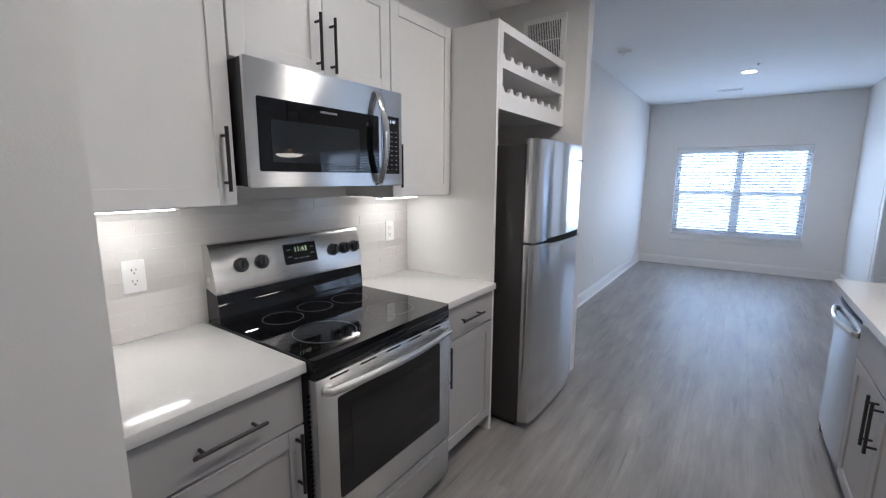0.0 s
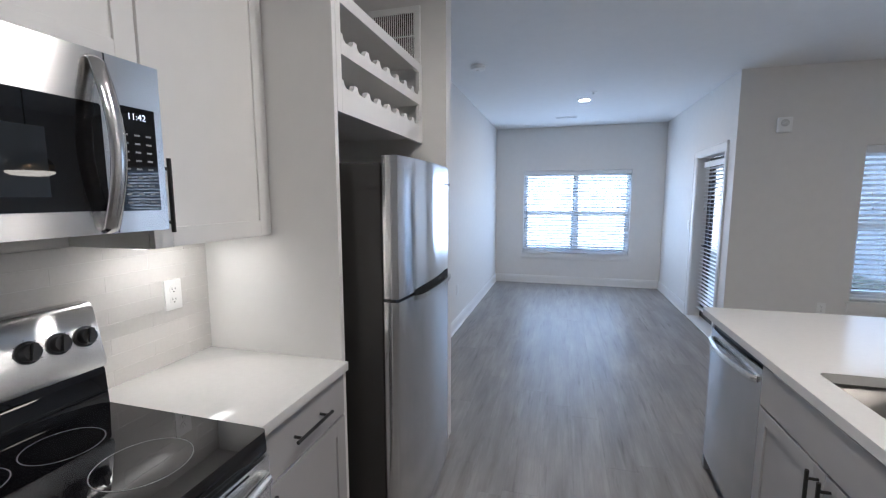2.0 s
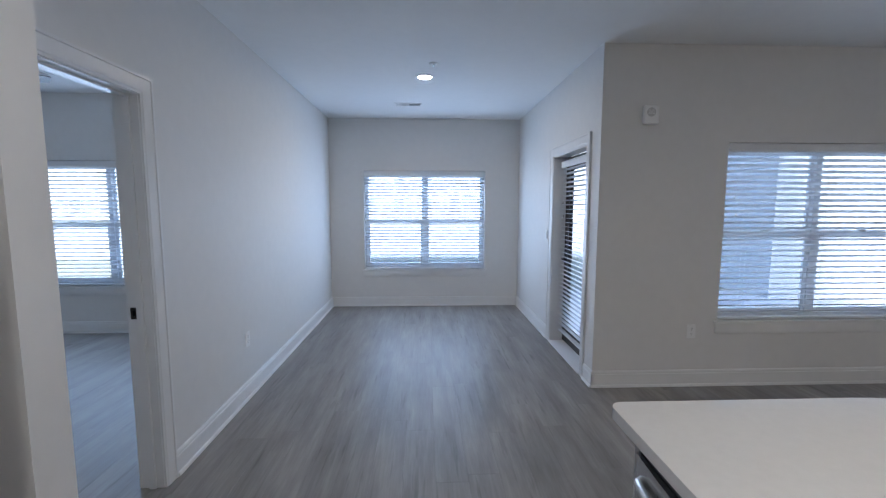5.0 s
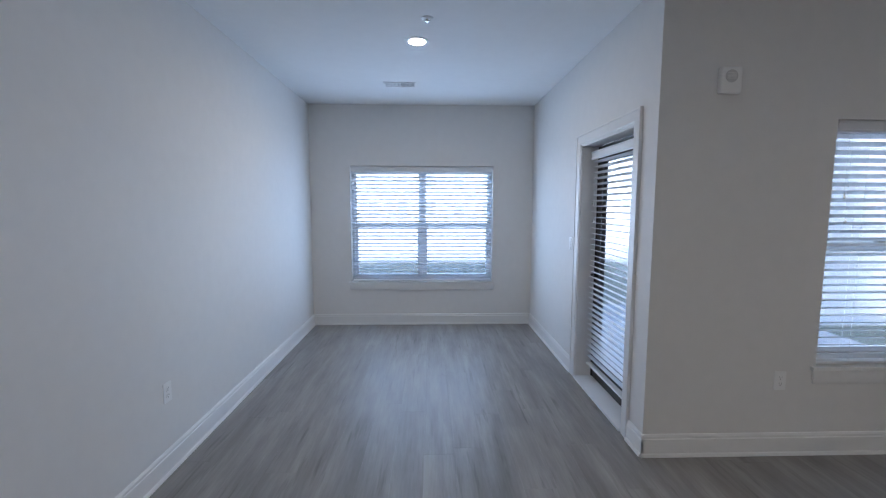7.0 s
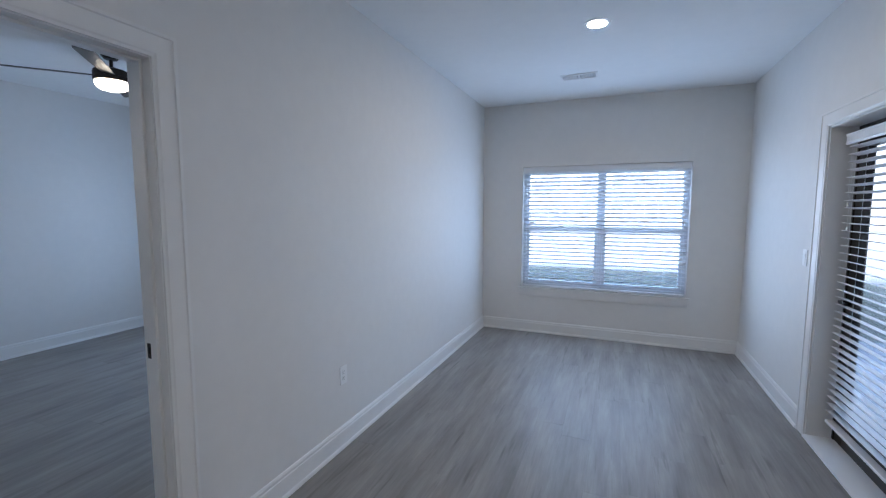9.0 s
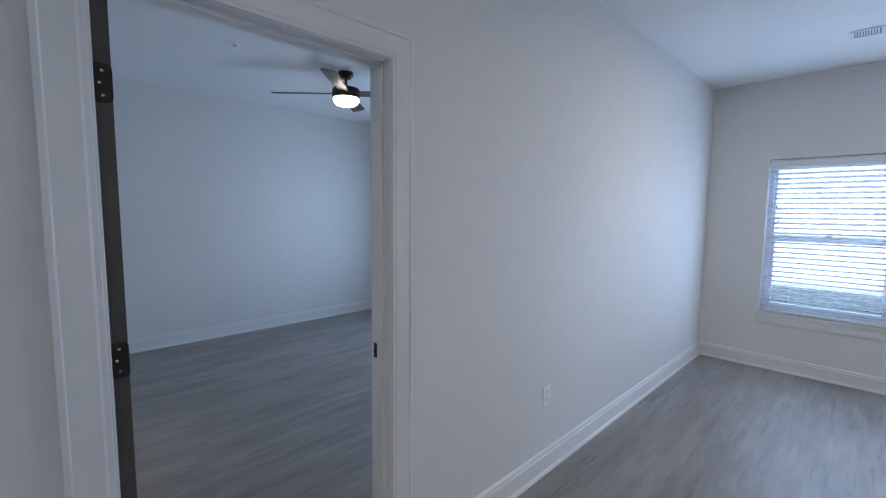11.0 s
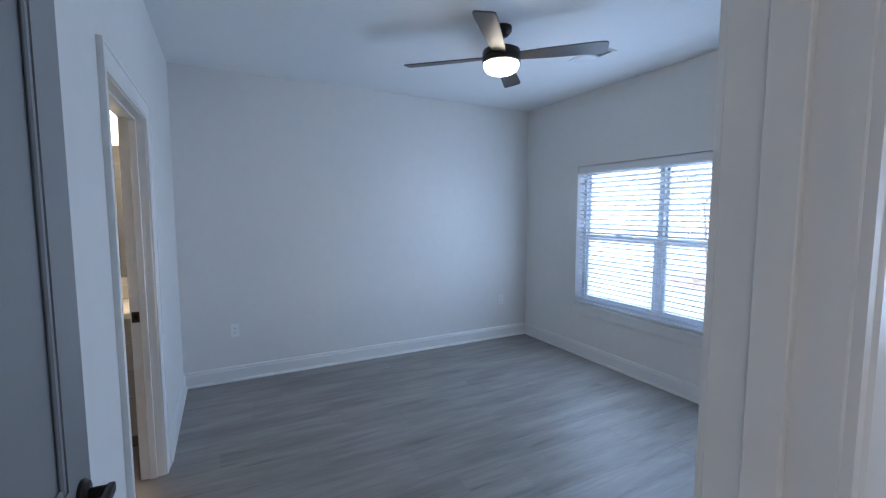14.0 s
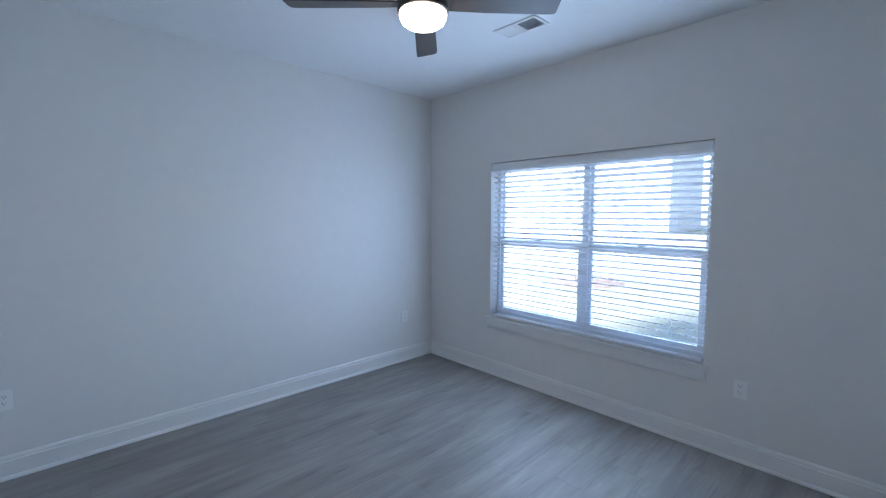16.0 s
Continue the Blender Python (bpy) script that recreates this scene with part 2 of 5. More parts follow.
def add_box(bm, lo, hi, bevel=0.0, segments=1):
    c = [(a + b) / 2 for a, b in zip(lo, hi)]
    s = [abs(b - a) for a, b in zip(lo, hi)]
    made = bmesh.ops.create_cube(bm, size=1, matrix=Matrix.Translation(c) @ Matrix.Diagonal((*s, 1)))
    if bevel:
        vs = set(made["verts"])
        edges = [e for e in bm.edges if e.verts[0] in vs and e.verts[1] in vs]
        bmesh.ops.bevel(bm, geom=edges, offset=min(bevel, min(s) * 0.45), segments=segments, affect="EDGES", profile=0.5)


def box(name, lo, hi, mat, parent=None, bevel=0.0, segments=1):
    bm = bmesh.new()
    add_box(bm, lo, hi, bevel, segments)
    return mesh_ob(name, bm, mat, parent, bevel > 0 and segments > 1)


def boxes(name, spans, mat, parent=None, bevel=0.0, segments=1):
    bm = bmesh.new()
    for lo, hi in spans:
        add_box(bm, lo, hi, bevel, segments)
    return mesh_ob(name, bm, mat, parent, bevel > 0 and segments > 1)


def add_prism(bm, outline, m, depth):
    """An outline in the local xy plane, thickened along local z, set by m."""
    low = [bm.verts.new(m @ Vector((x, y, 0))) for x, y in outline]
    high = [bm.verts.new(m @ Vector((x, y, depth))) for x, y in outline]
    n = len(outline)
    bm.faces.new(low[::-1])
    bm.faces.new(high)
    for i in range(n):
        bm.faces.new((low[i], low[(i + 1) % n], high[(i + 1) % n], high[i]))


def prism(name, outline, m, depth, mat, parent=None, bevel=0.0, smooth=False):
    bm = bmesh.new()
    add_prism(bm, outline, m, depth)
    if bevel:
        bmesh.ops.bevel(bm, geom=[e for e in bm.edges if len(e.link_faces) == 2 and e.calc_face_angle() > 0.6],
                        offset=bevel, segments=2, affect="EDGES", profile=0.5)
    return mesh_ob(name, bm, mat, parent, smooth or bevel > 0)


def add_tube(bm, points, radius, sides=12, flat=1.0, across=None):
    """A round bar through the points; flat squeezes it in height."""
    rings = []
    pts = [Vector(p) for p in points]
    for i, p in enumerate(pts):
        d = (pts[min(i + 1, len(pts) - 1)] - pts[max(i - 1, 0)]).normalized()
        side = Vector(across) if across else d.cross(Vector((0, 0, 1)))
        side = side.normalized() if side.length > 1e-4 else Vector((1, 0, 0))
        up = side.cross(d).normalized()
        rings.append([bm.verts.new(p + radius * (math.cos(a) * side + flat * math.sin(a) * up))
                      for a in [2 * math.pi * k / sides for k in range(sides)]])
    for r0, r1 in zip(rings, rings[1:]):
        for k in range(sides):
            bm.faces.new((r0[k], r0[(k + 1) % sides], r1[(k + 1) % sides], r1[k]))
    bm.faces.new(rings[0][::-1])
    bm.faces.new(rings[-1])


def tube(name, points, radius, mat, parent=None, sides=12, flat=1.0, across=None):
    bm = bmesh.new()
    add_tube(bm, points, radius, sides, flat, across)
    return mesh_ob(name, bm, mat, parent, True)


def add_lathe(bm, profile, m=Matrix.Identity(4), sides=40):
    rings = []
    for r, z in profile:
        if r < 1e-5:
            rings.append([bm.verts.new(m @ Vector((0, 0, z)))])
        else:
            rings.append([bm.verts.new(m @ Vector((r * math.cos(2 * math.pi * k / sides), r * math.sin(2 * math.pi * k / sides), z)))
                          for k in range(sides)])
    for a, b in zip(rings, rings[1:]):
        for k in range(sides):
            j = (k + 1) % sides
            f = [a[k % len(a)], a[j % len(a)], b[j % len(b)], b[k % len(b)]]
            seen = list(dict.fromkeys(f))
            if len(seen) > 2:
                bm.faces.new(seen)


def lathe(name, profile, mat, parent=None, m=Matrix.Identity(4), sides=40):
    bm = bmesh.new()
    add_lathe(bm, profile, m, sides)
    return mesh_ob(name, bm, mat, parent, True)


def thing(name, m, label, category, group="", kind=""):
    ob = new(name)
    ob.matrix_world = m
    return tagged(ob, label, category, group, kind)


def writing(name, text, size, m, mat, parent):
    cu = bpy.data.curves.new(name, "FONT")
    cu.body, cu.size, cu.align_x, cu.align_y, cu.extrude = text, size, "CENTER", "CENTER", 0.0004
    cu.materials.append(mat)
    ob = new(name, cu)
    ob.parent, ob.matrix_local = parent, m
    return ob


# Facing +x: local x runs along world y, local y up, local z out of the face.
def face_x(x, y, z):
    return Matrix(((0, 0, 1, x), (1, 0, 0, y), (0, 1, 0, z), (0, 0, 0, 1)))


def arc(cx, cy, r, a0, a1, n=8):
    return [(cx + r * math.cos(radians(a0 + (a1 - a0) * i / n)), cy + r * math.sin(radians(a0 + (a1 - a0) * i / n))) for i in range(n + 1)]


# ---- setting ----
H = 2.74
FAR_Y, DIN_Y, BED_Y = 8.15, 5.22, 6.915
RIGHT_X, BED_X = 2.765, -4.03
BATH_Y = 3.22


def wall(name, lo, hi, mat=None, label="smooth off-white painted wall", holes=()):
    """A wall as boxes; holes are (from, to, sill, head) along its longer side."""
    ob_mat = mat or M_WALL
    axis = 0 if hi[0] - lo[0] > hi[1] - lo[1] else 1
    spans, at = [], lo[axis]

    def part(a, b, z0, z1):
        p, q = list(lo), list(hi)
        p[axis], q[axis], p[2], q[2] = a, b, z0, z1
        if b - a > 1e-4 and z1 - z0 > 1e-4:
            spans.append((p, q))
    for a, b, z0, z1 in sorted(holes):
        part(at, a, lo[2], hi[2])
        part(a, b, lo[2], z0)
        part(a, b, z1, hi[2])
        at = b
    part(at, hi[axis], lo[2], hi[2])
    return tagged(boxes(name, spans, ob_mat), label, "wall", kind="structure")


W1 = (0.49, 2.268, 0.535, 2.0)
W2 = (3.80, 5.52, 0.535, 2.0)
W3 = (-3.19, -1.385, 0.54, 2.0)
BED_DOOR = (3.208, 4.078)
PATIO = (5.485, 6.43)
BATH_DOOR = (-2.69, -1.765)
DOOR_TOP = 2.05

wall("wall_living_west", (-0.12, 2.94, 0), (0, 8.33, H), holes=[(*BED_DOOR, 0, DOOR_TOP)])
wall("wall_living_north", (0, FAR_Y, 0), (2.945, 8.33, H), holes=[W1])
wall("wall_living_east", (RIGHT_X, 5.40, 0), (2.945, FAR_Y, H), holes=[(*PATIO, 0, 2.02)])
wall("wall_dining_north", (RIGHT_X, DIN_Y, 0), (6.3, 5.40, H), holes=[W2])
wall("wall_dining_east", (6.18, -2.6, 0), (6.3, DIN_Y, H))
wall("wall_hall_south", (-0.382, -2.72, 0), (6.3, -2.6, H))
wall("wall_kitchen_west", (-0.382, -2.6, 0), (-0.262, 2.83, H))
wall("wall_kitchen_stub", (-0.262, -2.6, 0), (0.455, 0.045, H))
wall("wall_fridge_alcove", (-0.382, 2.83, 0), (0.50, 2.94, H))
wall("wall_bedroom_west", (BED_X - 0.12, 3.10, 0), (BED_X, 7.11, H))
wall("wall_bedroom_north", (BED_X, BED_Y, 0), (-0.12, 7.11, H), holes=[W3])
wall("wall_bedroom_south", (BED_X, 3.10, 0), (-0.12, BATH_Y, H), holes=[(*BATH_DOOR, 0, DOOR_TOP)])
wall("wall_bath_west", (-3.72, 0.7, 0), (-3.60, 3.10, H))
wall("wall_bath_south", (-3.60, 0.7, 0), (-0.382, 0.82, H))
wall("wall_bath_east", (-0.382, 2.94, 0), (-0.262, 3.10, H))
tagged(box("ceiling", (-4.15, -2.72, H), (6.3, 8.33, H + 0.12), M_CEIL), "flat white painted ceiling", "ceiling", kind="structure")
floor = tagged(box("floor", (-4.15, -2.72, -0.15), (6.3, 8.33, -0.005), M_PLANK), "grey-brown wood-look vinyl plank floor", "floor", kind="structure")
tagged(box("floor_bath", (-3.60, 0.82, -0.005), (-0.382, 3.22, 0.0), M_BATHFLOOR), "brown bathroom floor", "floor", kind="structure")

# baseboards: tall flat board, ogee cap, quarter-round shoe
BASE = [(0, 0), (0.026, 0), (0.026, 0.008), (0.022, 0.018), (0.015, 0.022), (0.015, 0.108), (0.011, 0.113), (0.011, 0.125), (0.006, 0.135), (0, 0.138)]


def baseboard(a, b, side):
    """Along the wall's foot from a to b; side is the normal into the room."""
    d = Vector((b[0] - a[0], b[1] - a[1], 0))
    m = Matrix.Identity(4)
    m.col[0][:3], m.col[1][:3], m.col[2][:3], m.col[3][:3] = (*side, 0), (0, 0, 1), d.normalized(), (*a, 0)
    ob = prism("baseboard", BASE, m, d.length, M_TRIM)
    return tagged(ob, "tall white painted baseboard with shoe moulding", "baseboard", "baseboards", "structure")


for a, b, s in (((0, 4.155), (0, FAR_Y), (1, 0)), ((0.015, FAR_Y), (RIGHT_X - 0.015, FAR_Y), (0, -1)),
                ((RIGHT_X, 6.52), (RIGHT_X, FAR_Y), (-1, 0)), ((RIGHT_X, DIN_Y - 0.015), (RIGHT_X, 5.395), (-1, 0)),
                ((RIGHT_X - 0.012, DIN_Y), (6.18, DIN_Y), (0, -1)), ((6.18, -2.6), (6.18, DIN_Y), (-1, 0)),
                ((BED_X, BATH_Y), (BED_X, BED_Y), (1, 0)), ((BED_X + 0.015, BED_Y), (-0.135, BED_Y), (0, -1)),
                ((BED_X + 0.015, BATH_Y), (-2.785, BATH_Y), (0, 1)), ((-1.672, BATH_Y), (-0.13, BATH_Y), (0, 1)),
                ((-0.12, 4.155), (-0.12, BED_Y), (-1, 0)), ((0, 2.94), (0, 3.13), (1, 0))):
    baseboard(a, b, s)

# door casings: flat board with a raised outer bead and a stepped inner edge
CASING = [(0, 0), (0.090, 0), (0.090, 0.020), (0.078, 0.020), (0.074, 0.015), (0.016, 0.013), (0.010, 0.010), (0, 0.009)]


def casing(name, width, top, m):
    """A casing round an opening that is centred on local x, standing on local z 0, with local y out of the wall."""
    bm = bmesh.new()
    out = [(x, y) for x, y in CASING]
    ring = []
    hw = width / 2
    for x, y in out:
        ring.append([Vector((-hw - x, y, 0)), Vector((-hw - x, y, top + x)), Vector((hw + x, y, top + x)), Vector((hw + x, y, 0))])
    vs = [[bm.verts.new(m @ p) for p in r] for r in ring]
    n = len(vs)
    for i in range(n):
        a, b = vs[i], vs[(i + 1) % n]
        for k in range(3):
            bm.faces.new((a[k], a[k + 1], b[k + 1], b[k]))
    for k in (0, 3):
        bm.faces.new([v[k] for v in vs])
    ob = mesh_ob("trim", bm, M_TRIM)
    return tagged(ob, "white painted door casing with stepped edges", "trim", "door casings", "structure")


def frame_y(x, y, turn):
    return pose(x, y, 0, 0, 0, turn)


def jamb(lo, hi, top, axis, mat, stop):
    """The lining of a doorway through a wall, with its stop."""
    t = 0.018
    spans = []
    along = (lo[axis], hi[axis])
    for a, b, z0, z1 in ((along[0], along[0] + t, 0, top), (along[1] - t, along[1], 0, top), (along[0] + t, along[1] - t, top - t, top)):
        p, q = [lo[0], lo[1], z0], [hi[0], hi[1], z1]
        p[axis], q[axis] = a, b
        spans.append((p, q))
    for a, b, z0, z1 in ((along[0] + t, along[0] + t + 0.011, 0, top - t), (along[1] - t - 0.011, along[1] - t, 0, top - t),
                         (along[0] + t + 0.011, along[1] - t - 0.011, top - t - 0.011, top - t)):
        p, q = [0, 0, z0], [0, 0, z1]
        p[axis], q[axis] = a, b
        p[1 - axis], q[1 - axis] = stop
        spans.append((p, q))
    ob = boxes("trim", spans, mat, bevel=0.0015)
    return tagged(ob, "white painted door jamb lining with stop", "door jamb", "door jambs", "structure")


bed_mid, bed_w = sum(BED_DOOR) / 2, BED_DOOR[1] - BED_DOOR[0]
casing("trim", bed_w - 0.03, DOOR_TOP - 0.014, frame_y(0, bed_mid, -90))
casing("trim", bed_w - 0.03, DOOR_TOP - 0.014, frame_y(-0.12, bed_mid, 90))
jamb((-0.12, BED_DOOR[0], 0), (0, BED_DOOR[1], 0), DOOR_TOP, 1, M_TRIM, (-0.075, -0.040))
bath_mid, bath_w = sum(BATH_DOOR) / 2, BATH_DOOR[1] - BATH_DOOR[0]
casing("trim", bath_w - 0.03, DOOR_TOP - 0.014, frame_y(bath_mid, BATH_Y, 0))
jamb((BATH_DOOR[0], 3.10, 0), (BATH_DOOR[1], BATH_Y, 0), DOOR_TOP, 0, M_TRIM, (3.145, 3.18))
pat_mid, pat_w = sum(PATIO) / 2, PATIO[1] - PATIO[0]
casing("trim", pat_w - 0.01, 2.016, frame_y(RIGHT_X, pat_mid, 90))
box_ob = boxes("trim", [((2.766, 6.415, 0.0), (2.90, 6.43, 2.02)), ((2.766, PATIO[0], 0.0), (2.90, 5.50, 2.02)), ((2.766, 5.50, 2.005), (2.90, 6.415, 2.02))], M_TRIM, bevel=0.001)
tagged(box_ob, "white painted patio door jamb lining", "door jamb", "door jambs", "structure")
tagged(box("threshold", (2.745, 5.50, -0.004), (2.945, 6.415, 0.016), M_VINYL, bevel=0.006, segments=2), "pale grey patio door threshold", "threshold", kind="structure")


# ---- windows and blinds (local x across, local y outwards, local z up) ----
def window(name, width, z0, z1, m):
    w = thing(name, m, "white vinyl twin double-hung window with sill", "window", "windows", "structure")
    hw, mid = width / 2, (z0 + z1) / 2 - 0.01
    y0, y1 = 0.10, 0.165
    spans = [((-hw, y0, z0), (-hw + 0.036, y1, z1)), ((hw - 0.036, y0, z0), (hw, y1, z1)),
             ((-hw + 0.036, y0, z1 - 0.05), (hw - 0.036, y1, z1)), ((-hw + 0.036, y0, z0), (hw - 0.036, y1, z0 + 0.06)),
             ((-0.026, y0, z0 + 0.06), (0.026, y1, z1 - 0.05))]
    boxes("frame", spans, M_VINYL, w, 0.003)
    for s in (-1, 1):
        a, b = sorted((s * 0.026, s * (hw - 0.036)))
        lower = [((a, y0 + 0.008, z0 + 0.06), (a + 0.035, y0 + 0.032, mid + 0.03)), ((b - 0.035, y0 + 0.008, z0 + 0.06), (b, y0 + 0.032, mid + 0.03)),
                 ((a + 0.035, y0 + 0.008, z0 + 0.06), (b - 0.035, y0 + 0.032, z0 + 0.10)), ((a + 0.035, y0 + 0.008, mid - 0.025), (b - 0.035, y0 + 0.032, mid + 0.03))]
        boxes("sash", lower, M_VINYL, w, 0.003)
        upper = [((a, y0 + 0.036, mid), (a + 0.02, y0 + 0.058, z1 - 0.05)), ((b - 0.02, y0 + 0.036, mid), (b, y0 + 0.058, z1 - 0.05)),
                 ((a + 0.02, y0 + 0.036, mid), (b - 0.02, y0 + 0.058, mid + 0.035)), ((a + 0.02, y0 + 0.036, z1 - 0.075), (b - 0.02, y0 + 0.058, z1 - 0.05))]
        boxes("sash", upper, M_VINYL, w, 0.003)
        for lo, hi in (((a + 0.034, y0 + 0.018, z0 + 0.098), (b - 0.034, y0 + 0.022, mid - 0.024)), ((a + 0.019, y0 + 0.045, mid + 0.034), (b - 0.019, y0 + 0.049, z1 - 0.074))):
            g = box("pane", lo, hi, M_GLASS, w)
            g.visible_shadow = False
        box("latch", ((a + b) / 2 - 0.03, y0 - 0.004, mid + 0.03), ((a + b) / 2 + 0.03, y0 + 0.02, mid + 0.042), M_CHROME, w, 0.003)
    # sill board with a rounded nose, and the apron under it
    prism("sill", [(-hw - 0.035, -0.028), (hw + 0.035, -0.028), (hw + 0.035, -0.001), (hw - 0.001, -0.001), (hw - 0.001, 0.10), (-hw + 0.001, 0.10), (-hw + 0.001, -0.001), (-hw - 0.035, -0.001)],
          Matrix.Translation((0, 0, z0 - 0.004)), 0.022, M_TRIM, w, 0.004)
    box("apron", (-hw - 0.02, -0.014, z0 - 0.088), (hw + 0.02, -0.0005, z0 - 0.005), M_TRIM, w, 0.004, 2)
    return w


def slat_mesh(width, depth):
    bm = bmesh.new()
    pts = [(-depth / 2, -0.001), (0, 0.0012), (depth / 2, -0.001), (depth / 2, -0.0038), (0, -0.0016), (-depth / 2, -0.0038)]
    m = Matrix(((0, 0, 1, -width / 2), (1, 0, 0, 0), (0, 1, 0, 0), (0, 0, 0, 1)))
    add_prism(bm, pts, m, width)
    bmesh.ops.recalc_face_normals(bm, faces=bm.faces)
    me = bpy.data.meshes.new("slat")
    bm.to_mesh(me)
    bm.free()
    me.materials.append(M_SLAT)
    return me


def blind(width, z0, z1, m, tilt, label, pitch=0.0460, cords=(0.12, 0.5, 0.88)):
    b = thing("window_blind", m, label, "blind", "window blinds")
    hw = width / 2
    box("headrail", (-hw + 0.004, 0.012, z1 - 0.052), (hw - 0.004, 0.065, z1 - 0.004), M_SLAT, b, 0.002)
    prism("valance", [(0.0, -0.072), (0.009, -0.072), (0.012, -0.060), (0.009, -0.054), (0.009, -0.018), (0.013, -0.014), (0.013, -0.007), (0.0, -0.007)],
          Matrix(((0, 0, 1, -hw + 0.002), (-1, 0, 0, 0.010), (0, 1, 0, z1), (0, 0, 0, 1))), width - 0.004, M_SLAT, b)
    me = slat_mesh(width - 0.016, 0.050)
    top = z1 - 0.085
    n = int((top - z0 - 0.045) / pitch) + 1
    rnd = random.Random(int(width * 1000))
    for i in range(n):
        s = new("slat", me)
        s.parent = b
        s.matrix_local = pose(0, 0.038, top - i * pitch + rnd.uniform(-0.0008, 0.0008), tilt + rnd.uniform(-1.2, 1.2), 0, 0)
    box("bottom_rail", (-hw + 0.008, 0.014, z0 + 0.004), (hw - 0.008, 0.062, z0 + 0.022), M_SLAT, b, 0.003)
    bm = bmesh.new()
    for c in cords:
        x = -hw + c * width
        for y in (0.012, 0.064):
            add_tube(bm, [(x, y, z0 + 0.02), (x, y, z1 - 0.05)], 0.0009, 6)
    mesh_ob("ladder_cord", bm, M_SLAT, b)
    bm = bmesh.new()
    add_tube(bm, [(-hw + 0.075, 0.004, z1 - 0.06), (-hw + 0.075, 0.004, z1 - 0.42)], 0.0012, 6)
    add_tube(bm, [(-hw + 0.095, 0.004, z1 - 0.06), (-hw + 0.095, 0.004, z1 - 0.56)], 0.0012, 6)
    mesh_ob("pull_cord", bm, M_SLAT, b)
    for x, z in ((-hw + 0.075, z1 - 0.42), (-hw + 0.095, z1 - 0.56)):
        lathe("tassel", [(0, 0), (0.003, 0), (0.007, -0.022), (0.006, -0.03), (0, -0.03)], M_CHROME, b, Matrix.Translation((x, 0.004, z)), 10)
    return b


window("window_1", W1[1] - W1[0], W1[2], W1[3], pose((W1[0] + W1[1]) / 2, FAR_Y, 0))
blind(W1[1] - W1[0] - 0.01, W1[2] + 0.02, W1[3], pose((W1[0] + W1[1]) / 2, FAR_Y, 0), -20, "white faux-wood blind with open slats over the living room window")
window("window_2", W2[1] - W2[0], W2[2], W2[3], pose((W2[0] + W2[1]) / 2, DIN_Y, 0))
blind(W2[1] - W2[0] - 0.01, W2[2] + 0.02, W2[3], pose((W2[0] + W2[1]) / 2, DIN_Y, 0), -24, "white faux-wood blind with half-open slats over the dining window")
window("window_3", W3[1] - W3[0], W3[2], W3[3], pose((W3[0] + W3[1]) / 2, BED_Y, 0))
blind(W3[1] - W3[0] - 0.01, W3[2] + 0.02, W3[3], pose((W3[0] + W3[1]) / 2, BED_Y, 0), -18, "white faux-wood blind with open slats over the bedroom window")

# patio door: dark frame and leaf with one tall pane, blind on its room side
patio = thing("patio_door", pose(2.90, pat_mid, 0, 0, 0, -90), "closed dark brown full-glass patio door", "door")
hw = 0.456
boxes("frame", [((-hw, 0, 0.017), (-hw + 0.02, 0.045, 2.004)), ((hw - 0.02, 0, 0.017), (hw, 0.045, 2.004)), ((-hw + 0.02, 0, 1.984), (hw - 0.02, 0.045, 2.004))], M_BRONZE, patio, 0.002)
boxes("leaf", [((-hw + 0.022, 0.004, 0.02), (-hw + 0.115, 0.044, 1.982)), ((hw - 0.115, 0.004, 0.02), (hw - 0.022, 0.044, 1.982)),
               ((-hw + 0.115, 0.004, 1.87), (hw - 0.115, 0.044, 1.982)), ((-hw + 0.115, 0.004, 0.02), (hw - 0.115, 0.044, 0.24))], M_BRONZE, patio, 0.002)
box("pane", (-hw + 0.113, 0.02, 0.238), (hw - 0.113, 0.026, 1.872), M_GLASS, patio).visible_shadow = False
tube("handle", [(-hw + 0.06, 0.003, 0.93), (-hw + 0.06, -0.03, 0.93), (-hw + 0.065, -0.045, 0.93), (-hw + 0.09, -0.05, 0.93), (-hw + 0.16, -0.05, 0.93)], 0.009, M_BLACK, patio)
lathe("rose", [(0, 0), (0.026, 0), (0.026, -0.006), (0.020, -0.010), (0, -0.010)], M_BLACK, patio, Matrix.Translation((-hw + 0.06, 0.003, 0.93)) @ pose(0, 0, 0, -90, 0, 0), 24)
blind(0.845, 0.135, 1.962, pose(2.828, pat_mid - 0.005, 0, 0, 0, -90), -10, "white faux-wood blind hung on the patio door", cords=(0.12, 0.88))


# ---- doors inside ----
def lever(parent, x, y, z, out, reach):
    """A dark lever on a round rose; out is the side it stands on (+1 or -1 along local y), reach its direction along x."""
    bm = bmesh.new()
    add_lathe(bm, [(0, 0), (0.031, 0), (0.031, 0.006), (0.026, 0.012), (0.012, 0.014), (0.011, 0.045), (0, 0.045)], Matrix.Translation((x, y, z)) @ pose(0, 0, 0, -90 * out, 0, 0), 28)
    mesh_ob("rose", bm, M_BRONZE, parent, True)
    bm = bmesh.new()
    a, b = sorted((x - 0.012 * reach, x + 0.105 * reach))
    p, q = sorted((y + out * 0.040, y + out * 0.054))
    add_box(bm, (a, p, z - 0.011), (b, q, z + 0.011), 0.004, 2)
    mesh_ob("lever", bm, M_BRONZE, parent, True)


